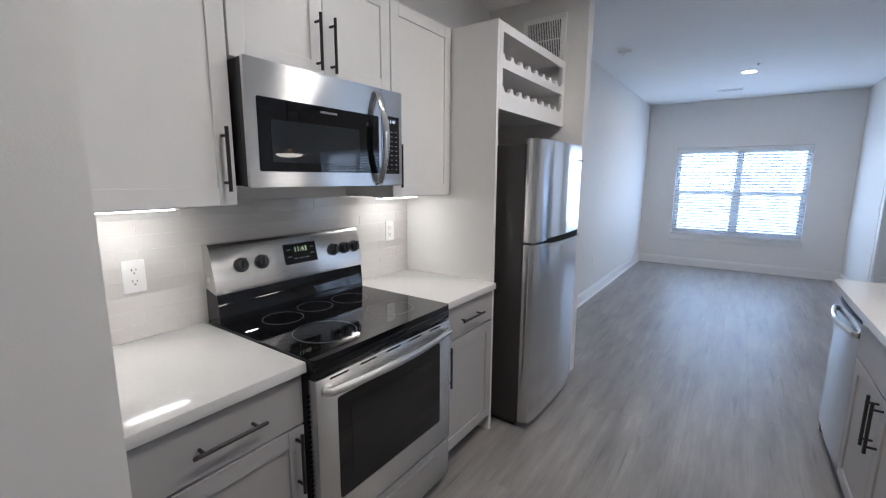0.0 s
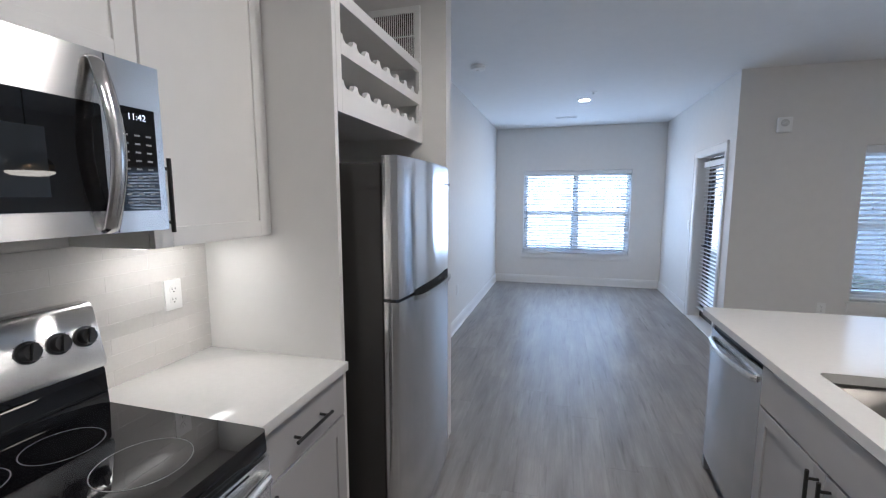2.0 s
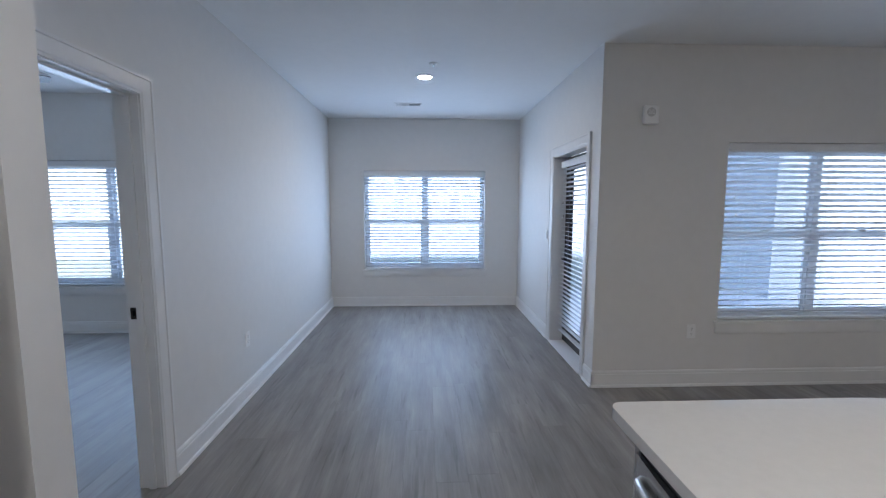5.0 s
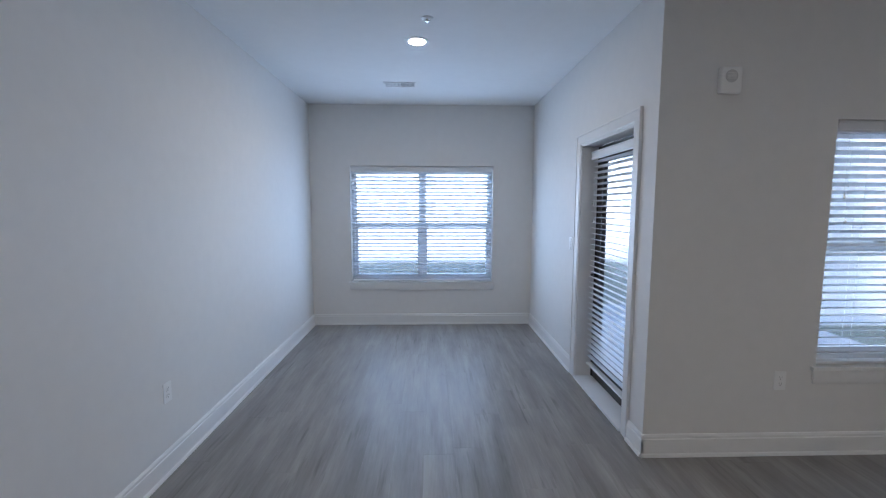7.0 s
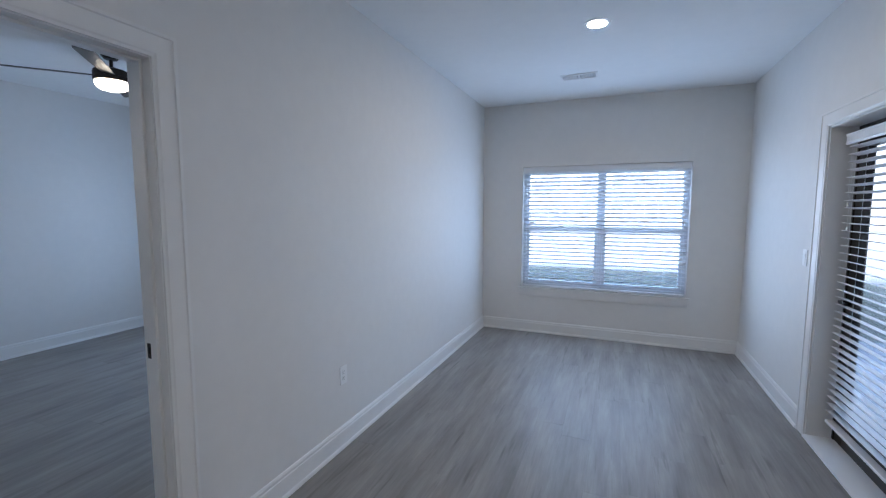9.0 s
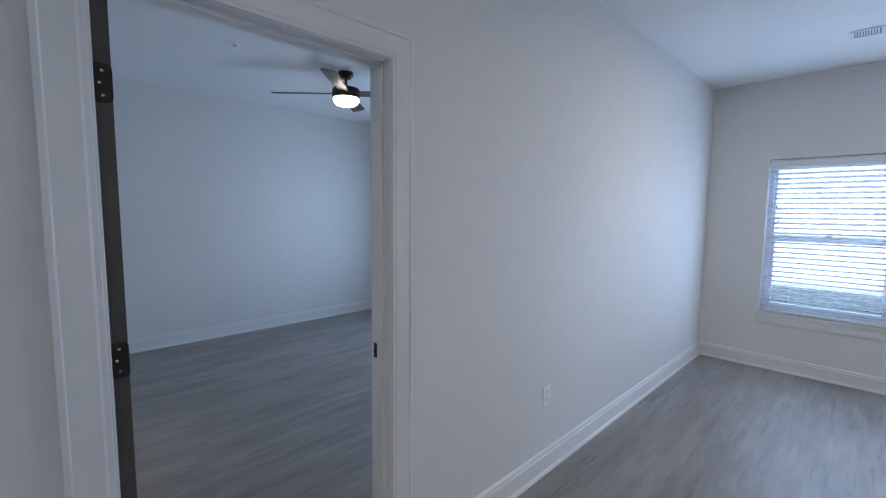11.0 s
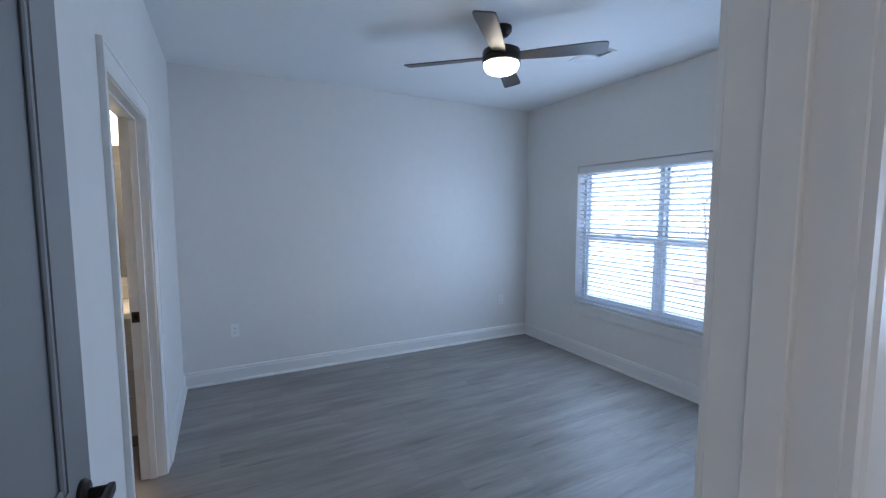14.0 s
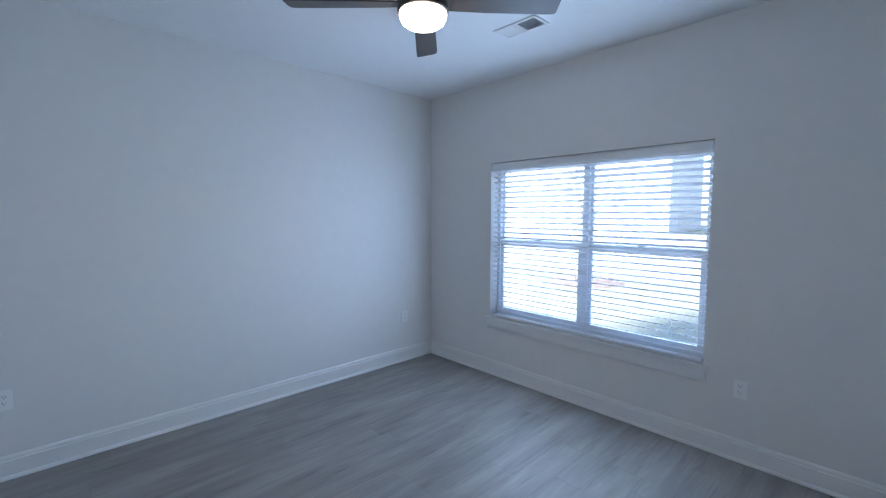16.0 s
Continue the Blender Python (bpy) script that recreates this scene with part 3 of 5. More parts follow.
def panel_door(name, width, height, m, label):
    """Two-panel leaf: local x from the hinge, thickness along local y."""
    d = thing(name, m, label, "door")
    t, st = 0.035, 0.115
    rails = [(0.012, 0.22), (0.86, 1.02), (height - 0.13, height)]
    spans = [((0, 0, 0.012), (st, t, height)), ((width - st, 0, 0.012), (width, t, height))]
    spans += [((st, 0, a), (width - st, t, b)) for a, b in rails]
    boxes("stile", spans, M_DOOR, d)
    for (a, b), (c, e) in zip(rails, rails[1:]):
        bm = bmesh.new()
        add_box(bm, (st, 0.010, b), (width - st, t - 0.010, c))
        for y0, y1 in ((0.002, 0.010), (t - 0.010, t - 0.002)):
            k = 0.016
            for lo, hi in (((st, y0, b), (st + k, y1, c)), ((width - st - k, y0, b), (width - st, y1, c)), ((st + k, y0, b), (width - st - k, y1, b + k)), ((st + k, y0, c - k), (width - st - k, y1, c))):
                add_box(bm, lo, hi, 0.003)
        mesh_ob("panel", bm, M_DOOR, d)
    lever(d, width - 0.06, t, 0.978, 1, -1)
    lever(d, width - 0.06, 0, 0.978, -1, -1)
    return d


BED_OPEN = 178.0
bed_leaf = panel_door("bedroom_door", 0.80, 2.022, pose(-0.124, BED_DOOR[0] + 0.073, 0, 0, 0, BED_OPEN), "grey painted two-panel bedroom door standing open")
# hinge edge is darker and browner than the leaf
M_EDGE = painted("dark brown door edge", (0.085, 0.072, 0.06), 0.6, 0.15)
box("hinge_edge", (-0.0012, 0.0006, 0.014), (-0.0001, 0.0344, 2.020), M_EDGE, bed_leaf)
for z in (0.28, 1.10, 1.81):
    h = thing("door_hinge", pose(-0.1232, BED_DOOR[0] + 0.049, z), "dark bronze butt hinge on the door's edge", "hinge", "door hinges")
    tube("knuckle", [(0.004, -0.022, -0.048), (0.004, -0.022, 0.048)], 0.006, M_BRONZE, h, 10)
    prism("leaf", [(-0.024, -0.048), (0.014, -0.048)] + arc(0.013, -0.035, 0.012, -60, 0, 3) + arc(0.013, 0.035, 0.012, 0, 60, 3) + [(0.014, 0.048), (-0.024, 0.048)], face_x(0, 0, 0), 0.0025, M_BRONZE, h)
    for zz, yy in ((-0.03, 0.004), (0.0, -0.002), (0.03, 0.004)):
        lathe("screw", [(0, 0.0034), (0.003, 0.0032), (0.004, 0.0024), (0, 0.0024)], M_CHROME, h, face_x(0, yy, zz), 10)
panel_door("bathroom_door", 0.86, 2.022, pose(-1.80, 3.092, 0, 0, 0, -90), "grey painted two-panel bathroom door standing open")
strike = thing("strike_plate", pose(-0.09, BED_DOOR[1] - 0.0185, 0.95), "dark bronze strike plate on the bedroom door jamb", "strike plate", "strike plates")
boxes("plate", [((-0.018, -0.002, -0.03), (0.018, 0.0, -0.014)), ((-0.018, -0.002, 0.014), (0.018, 0.0, 0.03)), ((-0.018, -0.002, -0.014), (-0.010, 0.0, 0.014)), ((0.006, -0.002, -0.014), (0.018, 0.0, 0.014))], M_BRONZE, strike)
box("recess", (-0.0099, -0.0008, -0.0139), (0.0059, -0.0004, 0.0139), M_DARK, strike)
strike2 = thing("strike_plate", pose(BATH_DOOR[0] + 0.0185, 3.125, 0.95), "dark bronze strike plate on the bathroom door jamb", "strike plate", "strike plates")
boxes("plate", [((0, -0.018, -0.03), (0.002, 0.018, -0.014)), ((0, -0.018, 0.014), (0.002, 0.018, 0.03)), ((0, -0.018, -0.014), (0.002, -0.008, 0.014)), ((0, 0.008, -0.014), (0.002, 0.018, 0.014))], M_BRONZE, strike2)
box("recess", (0.0004, -0.0079, -0.0139), (0.0008, 0.0079, 0.0139), M_DARK, strike2)


# ---- small wall and ceiling fittings ----
def outlet(m, label="white duplex wall outlet", group="wall outlets"):
    """Local xy in the wall's plane, local z out of it."""
    o = thing("wall_outlet", m, label, "outlet", group)
    prism("plate", arc(0.031, 0.053, 0.004, 0, 90, 3) + arc(-0.031, 0.053, 0.004, 90, 180, 3) + arc(-0.031, -0.053, 0.004, 180, 270, 3) + arc(0.031, -0.053, 0.004, 270, 360, 3), Matrix.Identity(4), 0.005, M_WHITEPL, o, 0.0015)
    for y in (-0.020, 0.020):
        prism("socket", arc(0, y, 0.0165, 20, 160, 8) + arc(0, y, 0.0165, 200, 340, 8), Matrix.Translation((0, 0, 0.0051)), 0.002, M_WHITEPL, o)
        boxes("slot", [((-0.0075, y - 0.001, 0.0068), (-0.0055, y + 0.008, 0.0075)), ((0.0055, y, 0.0068), (0.0075, y + 0.007, 0.0075)), ((-0.0025, y - 0.010, 0.0068), (0.0025, y - 0.006, 0.0075))], M_DARK, o)
    return o


def face_y(x, y, z, sign):
    """On a wall whose normal is sign along y."""
    return Matrix(((-sign, 0, 0, x), (0, 0, sign, y), (0, 1, 0, z), (0, 0, 0, 1)))


def face_west(x, y, z):
    """On a wall that faces -x."""
    return Matrix(((0, 0, -1, x), (-1, 0, 0, y), (0, 1, 0, z), (0, 0, 0, 1)))


out0 = outlet(face_x(0, 5.16, 0.46))
copy_thing(out0, face_y(3.585, DIN_Y, 0.465, -1))
copy_thing(out0, face_x(BED_X, 3.634, 0.465))
copy_thing(out0, face_x(BED_X, 6.54, 0.468))
copy_thing(out0, face_y(-1.177, BED_Y, 0.455, -1))
copy_thing(out0, face_x(-0.2575, 0.329, 1.135))
copy_thing(out0, face_x(-0.2575, 1.651, 1.165))

switch = thing("light_switch", face_west(RIGHT_X, 6.635, 1.17), "white rocker light switch beside the patio door", "switch")
box("plate", (-0.035, -0.057, 0), (0.035, 0.057, 0.006), M_WHITEPL, switch, 0.003, 2)
box("rocker", (-0.016, -0.033, 0.006), (0.016, 0.033, 0.009), M_WHITEPL, switch, 0.002)

sens = thing("fire_alarm_sounder", face_y(3.142, DIN_Y, 2.2, -1), "white square fire alarm sounder on the wall", "alarm")
box("housing", (-0.058, -0.072, 0), (0.058, 0.072, 0.042), M_WHITEPL, sens, 0.012, 3)
lathe("grille", [(0.034, 0.042), (0.034, 0.046), (0.028, 0.047), (0, 0.0445)], painted("alarm grille", (0.62, 0.61, 0.60), 0.6), sens, Matrix.Translation((-0.006, 0.018, 0)), 24)
for i in range(5):
    box("louvre", (-0.030, 0.004 + i * 0.007, 0.0465), (0.018, 0.006 + i * 0.007, 0.0485), M_WHITEPL, sens)

smoke = thing("smoke_detector", pose(0.365, 4.457, H), "round white smoke detector on the ceiling", "smoke detector")
lathe("base", [(0, 0), (0.072, 0), (0.072, -0.012), (0.066, -0.014)], M_WHITEPL, smoke)
lathe("cover", [(0.066, -0.014), (0.062, -0.030), (0.050, -0.036), (0.024, -0.038), (0.022, -0.044), (0, -0.045)], M_WHITEPL, smoke)


def downlight(x, y, lens):
    d = thing("recessed_downlight", pose(x, y, H), "round white recessed downlight, switched on", "downlight", "recessed downlights")
    lathe("trim_ring", [(0.062, -0.006), (0.066, -0.008), (0.088, -0.005), (0.090, 0.0), (0.062, 0.0)], M_WHITEPL, d)
    lathe("lens", [(0.0, -0.007), (0.05, -0.0065), (0.0625, -0.005), (0.0625, -0.001), (0, -0.001)], lens, d)
    return d


downlight(1.386, 6.15, M_LAMP_LIVING)
# two unseen downlights added over the aisle to brighten the cabinet fronts
downlight(1.45, 0.70, M_LAMP_KITCHEN_FILL)
downlight(1.45, 1.95, M_LAMP_KITCHEN_FILL)


def sprinkler(x, y):
    s = thing("fire_sprinkler", pose(x, y, H), "small white and chrome ceiling sprinkler head", "sprinkler", "ceiling sprinklers")
    lathe("escutcheon", [(0, 0), (0.042, 0), (0.040, -0.006), (0.026, -0.010), (0.024, -0.004), (0, -0.004)], M_WHITEPL, s, sides=28)
    bm = bmesh.new()
    add_lathe(bm, [(0.009, -0.004), (0.009, -0.010), (0.004, -0.012), (0.004, -0.019), (0.013, -0.020), (0.013, -0.022), (0, -0.022)], sides=16)
    add_tube(bm, [(0.009, 0, -0.009), (0.010, 0, -0.014), (0.004, 0, -0.019)], 0.0015, 6)
    add_tube(bm, [(-0.009, 0, -0.009), (-0.010, 0, -0.014), (-0.004, 0, -0.019)], 0.0015, 6)
    mesh_ob("head", bm, M_CHROME, s, True)
    return s


sprinkler(1.464, 5.758)
sprinkler(-2.25, 4.296)


def ceiling_vent(x, y, turn):
    v = thing("ceiling_vent", pose(x, y, H, 0, 0, turn), "white louvred two-way ceiling air register", "vent", "ceiling vents")
    w, d = 0.165, 0.085
    boxes("frame", [((-w, -d, -0.008), (w, -d + 0.022, 0)), ((-w, d - 0.022, -0.008), (w, d, 0)), ((-w, -d + 0.022, -0.008), (-w + 0.022, d - 0.022, 0)), ((w - 0.022, -d + 0.022, -0.008), (w, d - 0.022, 0)),
                    ((-0.010, -d + 0.022, -0.008), (0.010, d - 0.022, 0))], M_WHITEPL, v, 0.002)
    box("throat", (-w + 0.02, -d + 0.02, -0.002), (w - 0.02, d - 0.02, -0.0005), M_DUCT, v)
    bm = bmesh.new()
    for s in (-1, 1):
        for i in range(9):
            x0 = s * (0.022 + i * 0.0138)
            add_prism(bm, [(-0.006, 0), (0.006, 0), (0.006, 0.0012), (-0.006, 0.0012)], pose(x0, d - 0.022, -0.005, 90, 0, 0) @ pose(0, 0, 0, 0, 0, -40 * s), 2 * d - 0.044)
    mesh_ob("louvre", bm, M_WHITEPL, v)
    return v


ceiling_vent(1.178, 7.29, 0)
ceiling_vent(-2.33, 6.17, 0)

# return-air grille over the bottle rack
gr = thing("return_grille", face_y(0.19, 2.83, 2.45, -1), "white return-air grille with vertical blades", "grille")
boxes("frame", [((-0.16, -0.16, 0), (0.16, -0.125, 0.012)), ((-0.16, 0.125, 0), (0.16, 0.16, 0.012)), ((-0.16, -0.125, 0), (-0.125, 0.125, 0.012)), ((0.125, -0.125, 0), (0.16, 0.125, 0.012))], M_WHITEPL, gr, 0.003)
box("throat", (-0.126, -0.126, 0.001), (0.126, 0.126, 0.003), M_DARK, gr)
bm = bmesh.new()
for i in range(20):
    add_box(bm, (-0.119 + i * 0.0125, -0.125, 0.004), (-0.1145 + i * 0.0125, 0.125, 0.0105))
add_box(bm, (-0.125, -0.003, 0.004), (0.125, 0.003, 0.009))
mesh_ob("blade", bm, M_WHITEPL, gr)


# ---- kitchen ----
def bar_pull(parent, m, length, mat=None):
    """A bar handle along local x, standing off along local z."""
    bm = bmesh.new()
    pts = [(-length / 2, 0, 0.032), (length / 2, 0, 0.032)]
    add_tube(bm, [m @ Vector(p) for p in pts], 0.006, 10)
    for s in (-1, 1):
        x = s * (length / 2 - 0.028)
        add_tube(bm, [m @ Vector((x, 0, 0.0)), m @ Vector((x, 0, 0.032))], 0.005, 8)
    return mesh_ob("handle", bm, mat or M_BLACK, parent, True)


def shaker(name, parent, x, y0, y1, z0, z1, mat, out=1, stile=0.058, thick=0.019):
    """A shaker front in the plane x, proud by its thickness along out."""
    a, b = (x, x + thick * out)
    r0, r1 = (x, x + (thick - 0.008) * out)
    spans = []
    for lo, hi in (((y0, z0), (y0 + stile, z1)), ((y1 - stile, z0), (y1, z1)), ((y0 + stile, z0), (y1 - stile, z0 + stile)), ((y0 + stile, z1 - stile), (y1 - stile, z1))):
        spans.append(((min(a, b), lo[0], lo[1]), (max(a, b), hi[0], hi[1])))
    bm = bmesh.new()
    for lo, hi in spans:
        add_box(bm, lo, hi, 0.0012)
    add_box(bm, (min(r0, r1), y0 + stile - 0.002, z0 + stile - 0.002), (max(r0, r1), y1 - stile + 0.002, z1 - stile + 0.002))
    return mesh_ob(name, bm, mat, parent)


def slab(name, parent, x, y0, y1, z0, z1, mat, out=1, thick=0.019):
    a, b = sorted((x, x + thick * out))
    return box(name, (a, y0, z0), (b, y1, z1), mat, parent, 0.002)


WALL_X = -0.262
FRONT = 0.345


def vertical_pull(parent, x, y, z, length, out=1):
    bar_pull(parent, Matrix(((0, 0, out, x), (0, out, 0, y), (-1, 0, 0, z), (0, 0, 0, 1))), length)


def flat_pull(parent, x, y, z, length, out=1):
    bar_pull(parent, Matrix(((0, 0, out, x), (1, 0, 0, y), (0, out, 0, z), (0, 0, 0, 1))), length)


def base_cabinet(y0, y1, handle_side):
    c = thing("base_cabinet", pose(0, 0, 0), "grey shaker base cabinet with drawer, door and black pulls", "cabinet", "base cabinets")
    boxes("body", [((WALL_X + 0.002, y0, 0.10), (FRONT - 0.001, y1, 0.868))], M_LOWER, c)
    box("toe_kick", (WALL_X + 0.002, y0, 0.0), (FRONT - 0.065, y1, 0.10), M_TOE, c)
    slab("drawer_front", c, FRONT, y0 + 0.004, y1 - 0.004, 0.695, 0.858, M_LOWER)
    shaker("door", c, FRONT, y0 + 0.004, y1 - 0.004, 0.108, 0.687, M_LOWER)
    flat_pull(c, FRONT + 0.019, (y0 + y1) / 2, 0.777, 0.205)
    vertical_pull(c, FRONT + 0.019, y1 - 0.035 if handle_side > 0 else y0 + 0.035, 0.575, 0.205)
    return c


base_cabinet(0.048, 0.548, 1)
base_cabinet(1.324, 1.818, -1)


def worktop(y0, y1):
    t = thing("countertop", pose(0, 0, 0), "white quartz countertop with eased edges", "countertop", "countertops")
    box("slab", (WALL_X + 0.001, y0, 0.870), (0.385, y1, 0.905), M_QUARTZ, t, 0.003, 2)
    return t


worktop(0.047, 0.550)
worktop(1.322, 1.8185)


def wall_cabinet(y0, y1, z0, z1, doors, pulls, label):
    c = thing("wall_cabinet", pose(0, 0, 0), label, "cabinet", "wall cabinets")
    boxes("body", [((WALL_X + 0.002, y0, z0), (0.050, y1, z1))], M_UPPER, c)
    n = doors
    for i in range(n):
        a, b = y0 + (y1 - y0) * i / n, y0 + (y1 - y0) * (i + 1) / n
        shaker("door", c, 0.0505, a + 0.002, b - 0.002, z0 + 0.002, z1 - 0.002, M_UPPER)
    for y, z, length in pulls:
        vertical_pull(c, 0.0695, y, z, length)
    return c


wall_cabinet(0.048, 0.543, 1.385, 2.283, 1, [(0.505, 1.535, 0.205)], "white shaker wall cabinet with black bar pull")
wall_cabinet(0.547, 1.317, 1.862, 2.283, 2, [(0.897, 1.985, 0.205), (0.967, 1.985, 0.205)], "white shaker two-door cabinet over the microwave")
wall_cabinet(1.321, 1.818, 1.385, 2.283, 1, [(1.357, 1.535, 0.205)], "white shaker wall cabinet with black bar pull")

for y in (0.27, 1.56):
    u = thing("undercabinet_light", pose(-0.11, y, 1.385), "slim white under-cabinet light, switched on", "light", "under-cabinet lights")
    box("housing", (-0.035, -0.15, -0.012), (0.035, 0.15, -0.0005), M_WHITEPL, u, 0.003)
    box("lens", (-0.026, -0.14, -0.016), (0.026, 0.14, -0.0122), M_LAMP_CABINET, u)

# tall end panel and bottle rack over the fridge
pan = thing("end_panel", pose(0, 0, 0), "white painted tall end panel beside the fridge", "panel")
box("board", (WALL_X + 0.001, 1.820, 0.0), (0.357, 1.845, 2.283), M_UPPER, pan, 0.0015)
rack = thing("bottle_rack", pose(0, 0, 0), "white wooden wine bottle rack with two scalloped rows", "wine rack")
ry0, ry1, rz0, rz1 = 1.8465, 2.826, 1.845, 2.283
boxes("carcass", [((WALL_X + 0.001, ry0, rz1 - 0.018), (0.337, ry1, rz1)), ((WALL_X + 0.001, ry0, rz0 + 0.03), (0.337, ry1, rz0 + 0.048)), ((WALL_X + 0.001, ry0, rz0 + 0.048), (WALL_X + 0.012, ry1, rz1 - 0.018)),
                  ((WALL_X + 0.012, ry0, 2.060), (0.337, ry1, 2.074)), ((WALL_X + 0.012, ry0, rz0 + 0.048), (0.337, ry0 + 0.012, 2.06)), ((WALL_X + 0.012, ry1 - 0.012, rz0 + 0.048), (0.337, ry1, 2.06)),
                  ((WALL_X + 0.012, ry0, 2.074), (0.337, ry0 + 0.012, rz1 - 0.018)), ((WALL_X + 0.012, ry1 - 0.012, 2.074), (0.337, ry1, rz1 - 0.018))], M_UPPER, rack)
boxes("face_frame", [((0.337, ry0, rz0), (0.357, ry0 + 0.036, rz1)), ((0.337, ry1 - 0.05, rz0), (0.357, ry1, rz1)), ((0.337, ry0 + 0.036, rz1 - 0.048), (0.357, ry1 - 0.05, rz1))], M_UPPER, rack, 0.001)


def scallop(z0, z1, slots=8):
    a, b = ry0 + 0.036, ry1 - 0.05
    step = (b - a) / slots
    pts = [(a, z0), (b, z0), (b, z1)]
    for i in reversed(range(slots)):
        c = a + step * (i + 0.5)
        pts += [(c + 0.042, z1), (c + 0.036, z1 - 0.016), (c + 0.022, z1 - 0.026), (c - 0.022, z1 - 0.026), (c - 0.036, z1 - 0.016), (c - 0.042, z1)]
    pts.append((a, z1))
    return pts


prism("scalloped_rail", scallop(rz0, 1.965), face_x(0.337, 0, 0), 0.020, M_UPPER, rack)
prism("scalloped_rail", scallop(2.056, 2.130), face_x(0.337, 0, 0), 0.020, M_UPPER, rack)

# fridge
fr = thing("refrigerator", pose(0, 1.935, 0), "stainless steel top-freezer refrigerator with dark grey sides", "refrigerator")
FW = 0.757
box("body", (-0.20, 0.004, 0.03), (0.478, FW - 0.004, 1.665), M_FRIDGE_SIDE, fr, 0.004, 2)
box("toe_grille", (-0.10, 0.02, 0.0), (0.46, FW - 0.02, 0.03), M_PLASTIC, fr)


def door_outline(w, x0, x1, bulge):
    pts = [(x0, 0), (x1 - 0.006, 0)]
    for i in range(15):
        u = i / 14
        pts.append((x1 + bulge * (1 - (2 * u - 1) ** 2), 0.004 + (w - 0.008) * u))
    pts += [(x1 - 0.006, w), (x0, w)]
    return pts


prism("freezer_door", door_outline(FW, 0.486, 0.548, 0.022), Matrix.Translation((0, 0, 1.128)), 0.562, M_STEEL, fr, 0.003, True)
prism("fridge_door", door_outline(FW, 0.486, 0.548, 0.022), Matrix.Translation((0, 0, 0.045)), 1.070, M_STEEL, fr, 0.003, True)
prism("gasket", door_outline(FW - 0.02, 0.478, 0.532, 0.02), Matrix.Translation((0, 0.01, 1.114)), 0.015, M_PLASTIC, fr)
# pocket grips at the seam
prism("grip", [(0.485, 0.10), (0.556, 0.13), (0.586, 0.19)] + [(0.586 + 0.012 * math.sin(math.pi * i / 8), 0.19 + 0.50 * i / 8) for i in range(1, 8)] + [(0.580, 0.69), (0.556, 0.735), (0.485, 0.745)], Matrix.Translation((0, 0, 1.092)), 0.020, M_CHROME, fr, 0.003)
prism("grip_pocket", [(0.50, 0.13), (0.562, 0.15), (0.5725, 0.28), (0.5735, 0.38), (0.5725, 0.48), (0.566, 0.62), (0.556, 0.72), (0.50, 0.74)], Matrix.Translation((0, 0, 1.1125)), 0.026, M_DARK, fr)
box("badge", (0.560, 0.665, 1.590), (0.5645, 0.735, 1.606), M_CHROME, fr, 0.001)
box("badge_inlay", (0.5646, 0.669, 1.593), (0.5652, 0.731, 1.603), M_PRINT, fr)
box("hinge_cap", (0.44, 0.67, 1.666), (0.53, 0.745, 1.697), M_FRIDGE_SIDE, fr, 0.006, 2)
for y in (0.05, FW - 0.05):
    lathe("levelling_foot", [(0, 0), (0.018, 0), (0.018, 0.012), (0.008, 0.016), (0.008, 0.03), (0, 0.03)], M_PLASTIC, fr, Matrix.Translation((0.44, y, 0)), 14)

# range
rg = thing("electric_range", pose(0, 0.553, 0), "stainless and black glass-top electric range", "range")
RW = 0.763
boxes("body", [((-0.235, 0.003, 0.03), (0.375, RW - 0.003, 0.885))], M_PLASTIC, rg)
boxes("leg", [((0.30, 0.03, 0), (0.33, 0.06, 0.03)), ((0.30, RW - 0.06, 0), (0.33, RW - 0.03, 0.03)), ((-0.20, 0.03, 0), (-0.17, 0.06, 0.03)), ((-0.20, RW - 0.06, 0), (-0.17, RW - 0.03, 0.03))], M_PLASTIC, rg)
prism("cooktop", [(-0.20, 0.0), (0.385, 0.0)] + arc(0.395, 0.02, 0.02, -60, 0, 3) + arc(0.395, RW - 0.02, 0.02, 0, 60, 3) + [(0.385, RW), (-0.20, RW)], Matrix.Translation((0, 0, 0.886)), 0.026, M_BLACKGLASS, rg, 0.006, True)
box("front_rim", (0.376, 0.002, 0.846), (0.411, RW - 0.002, 0.8855), M_BLACKGLASS, rg, 0.006, 2)
bm = bmesh.new()
for x, y, r in ((0.23, 0.20, 0.115), (0.23, 0.56, 0.100), (-0.03, 0.20, 0.078), (-0.03, 0.56, 0.082), (-0.055, 0.38, 0.075)):
    add_lathe(bm, [(r, 0), (r + 0.0022, 0), (r + 0.0022, 0.0004), (r, 0.0004), (r, 0)], Matrix.Translation((x, y, 0.9121)), 56)
mesh_ob("burner_ring", bm, M_RING, rg)
# back guard: black riser, tilted steel face
prism("riser", [(-0.235, 0.905), (-0.145, 0.905), (-0.152, 1.02), (-0.175, 1.05), (-0.235, 1.05)], Matrix(((1, 0, 0, 0), (0, 0, 1, 0.004), (0, 1, 0, 0), (0, 0, 0, 1))), RW - 0.008, M_BLACKGLASS, rg, 0.004)
prism("control_panel", [(-0.235, 1.052), (-0.150, 1.030), (-0.146, 1.046), (-0.183, 1.208), (-0.196, 1.222), (-0.235, 1.222)], Matrix(((1, 0, 0, 0), (0, 0, 1, 0.0), (0, 1, 0, 0), (0, 0, 0, 1))), RW, M_STEEL_H, rg, 0.003)
TILT = math.degrees(math.atan2(0.037, 0.162))


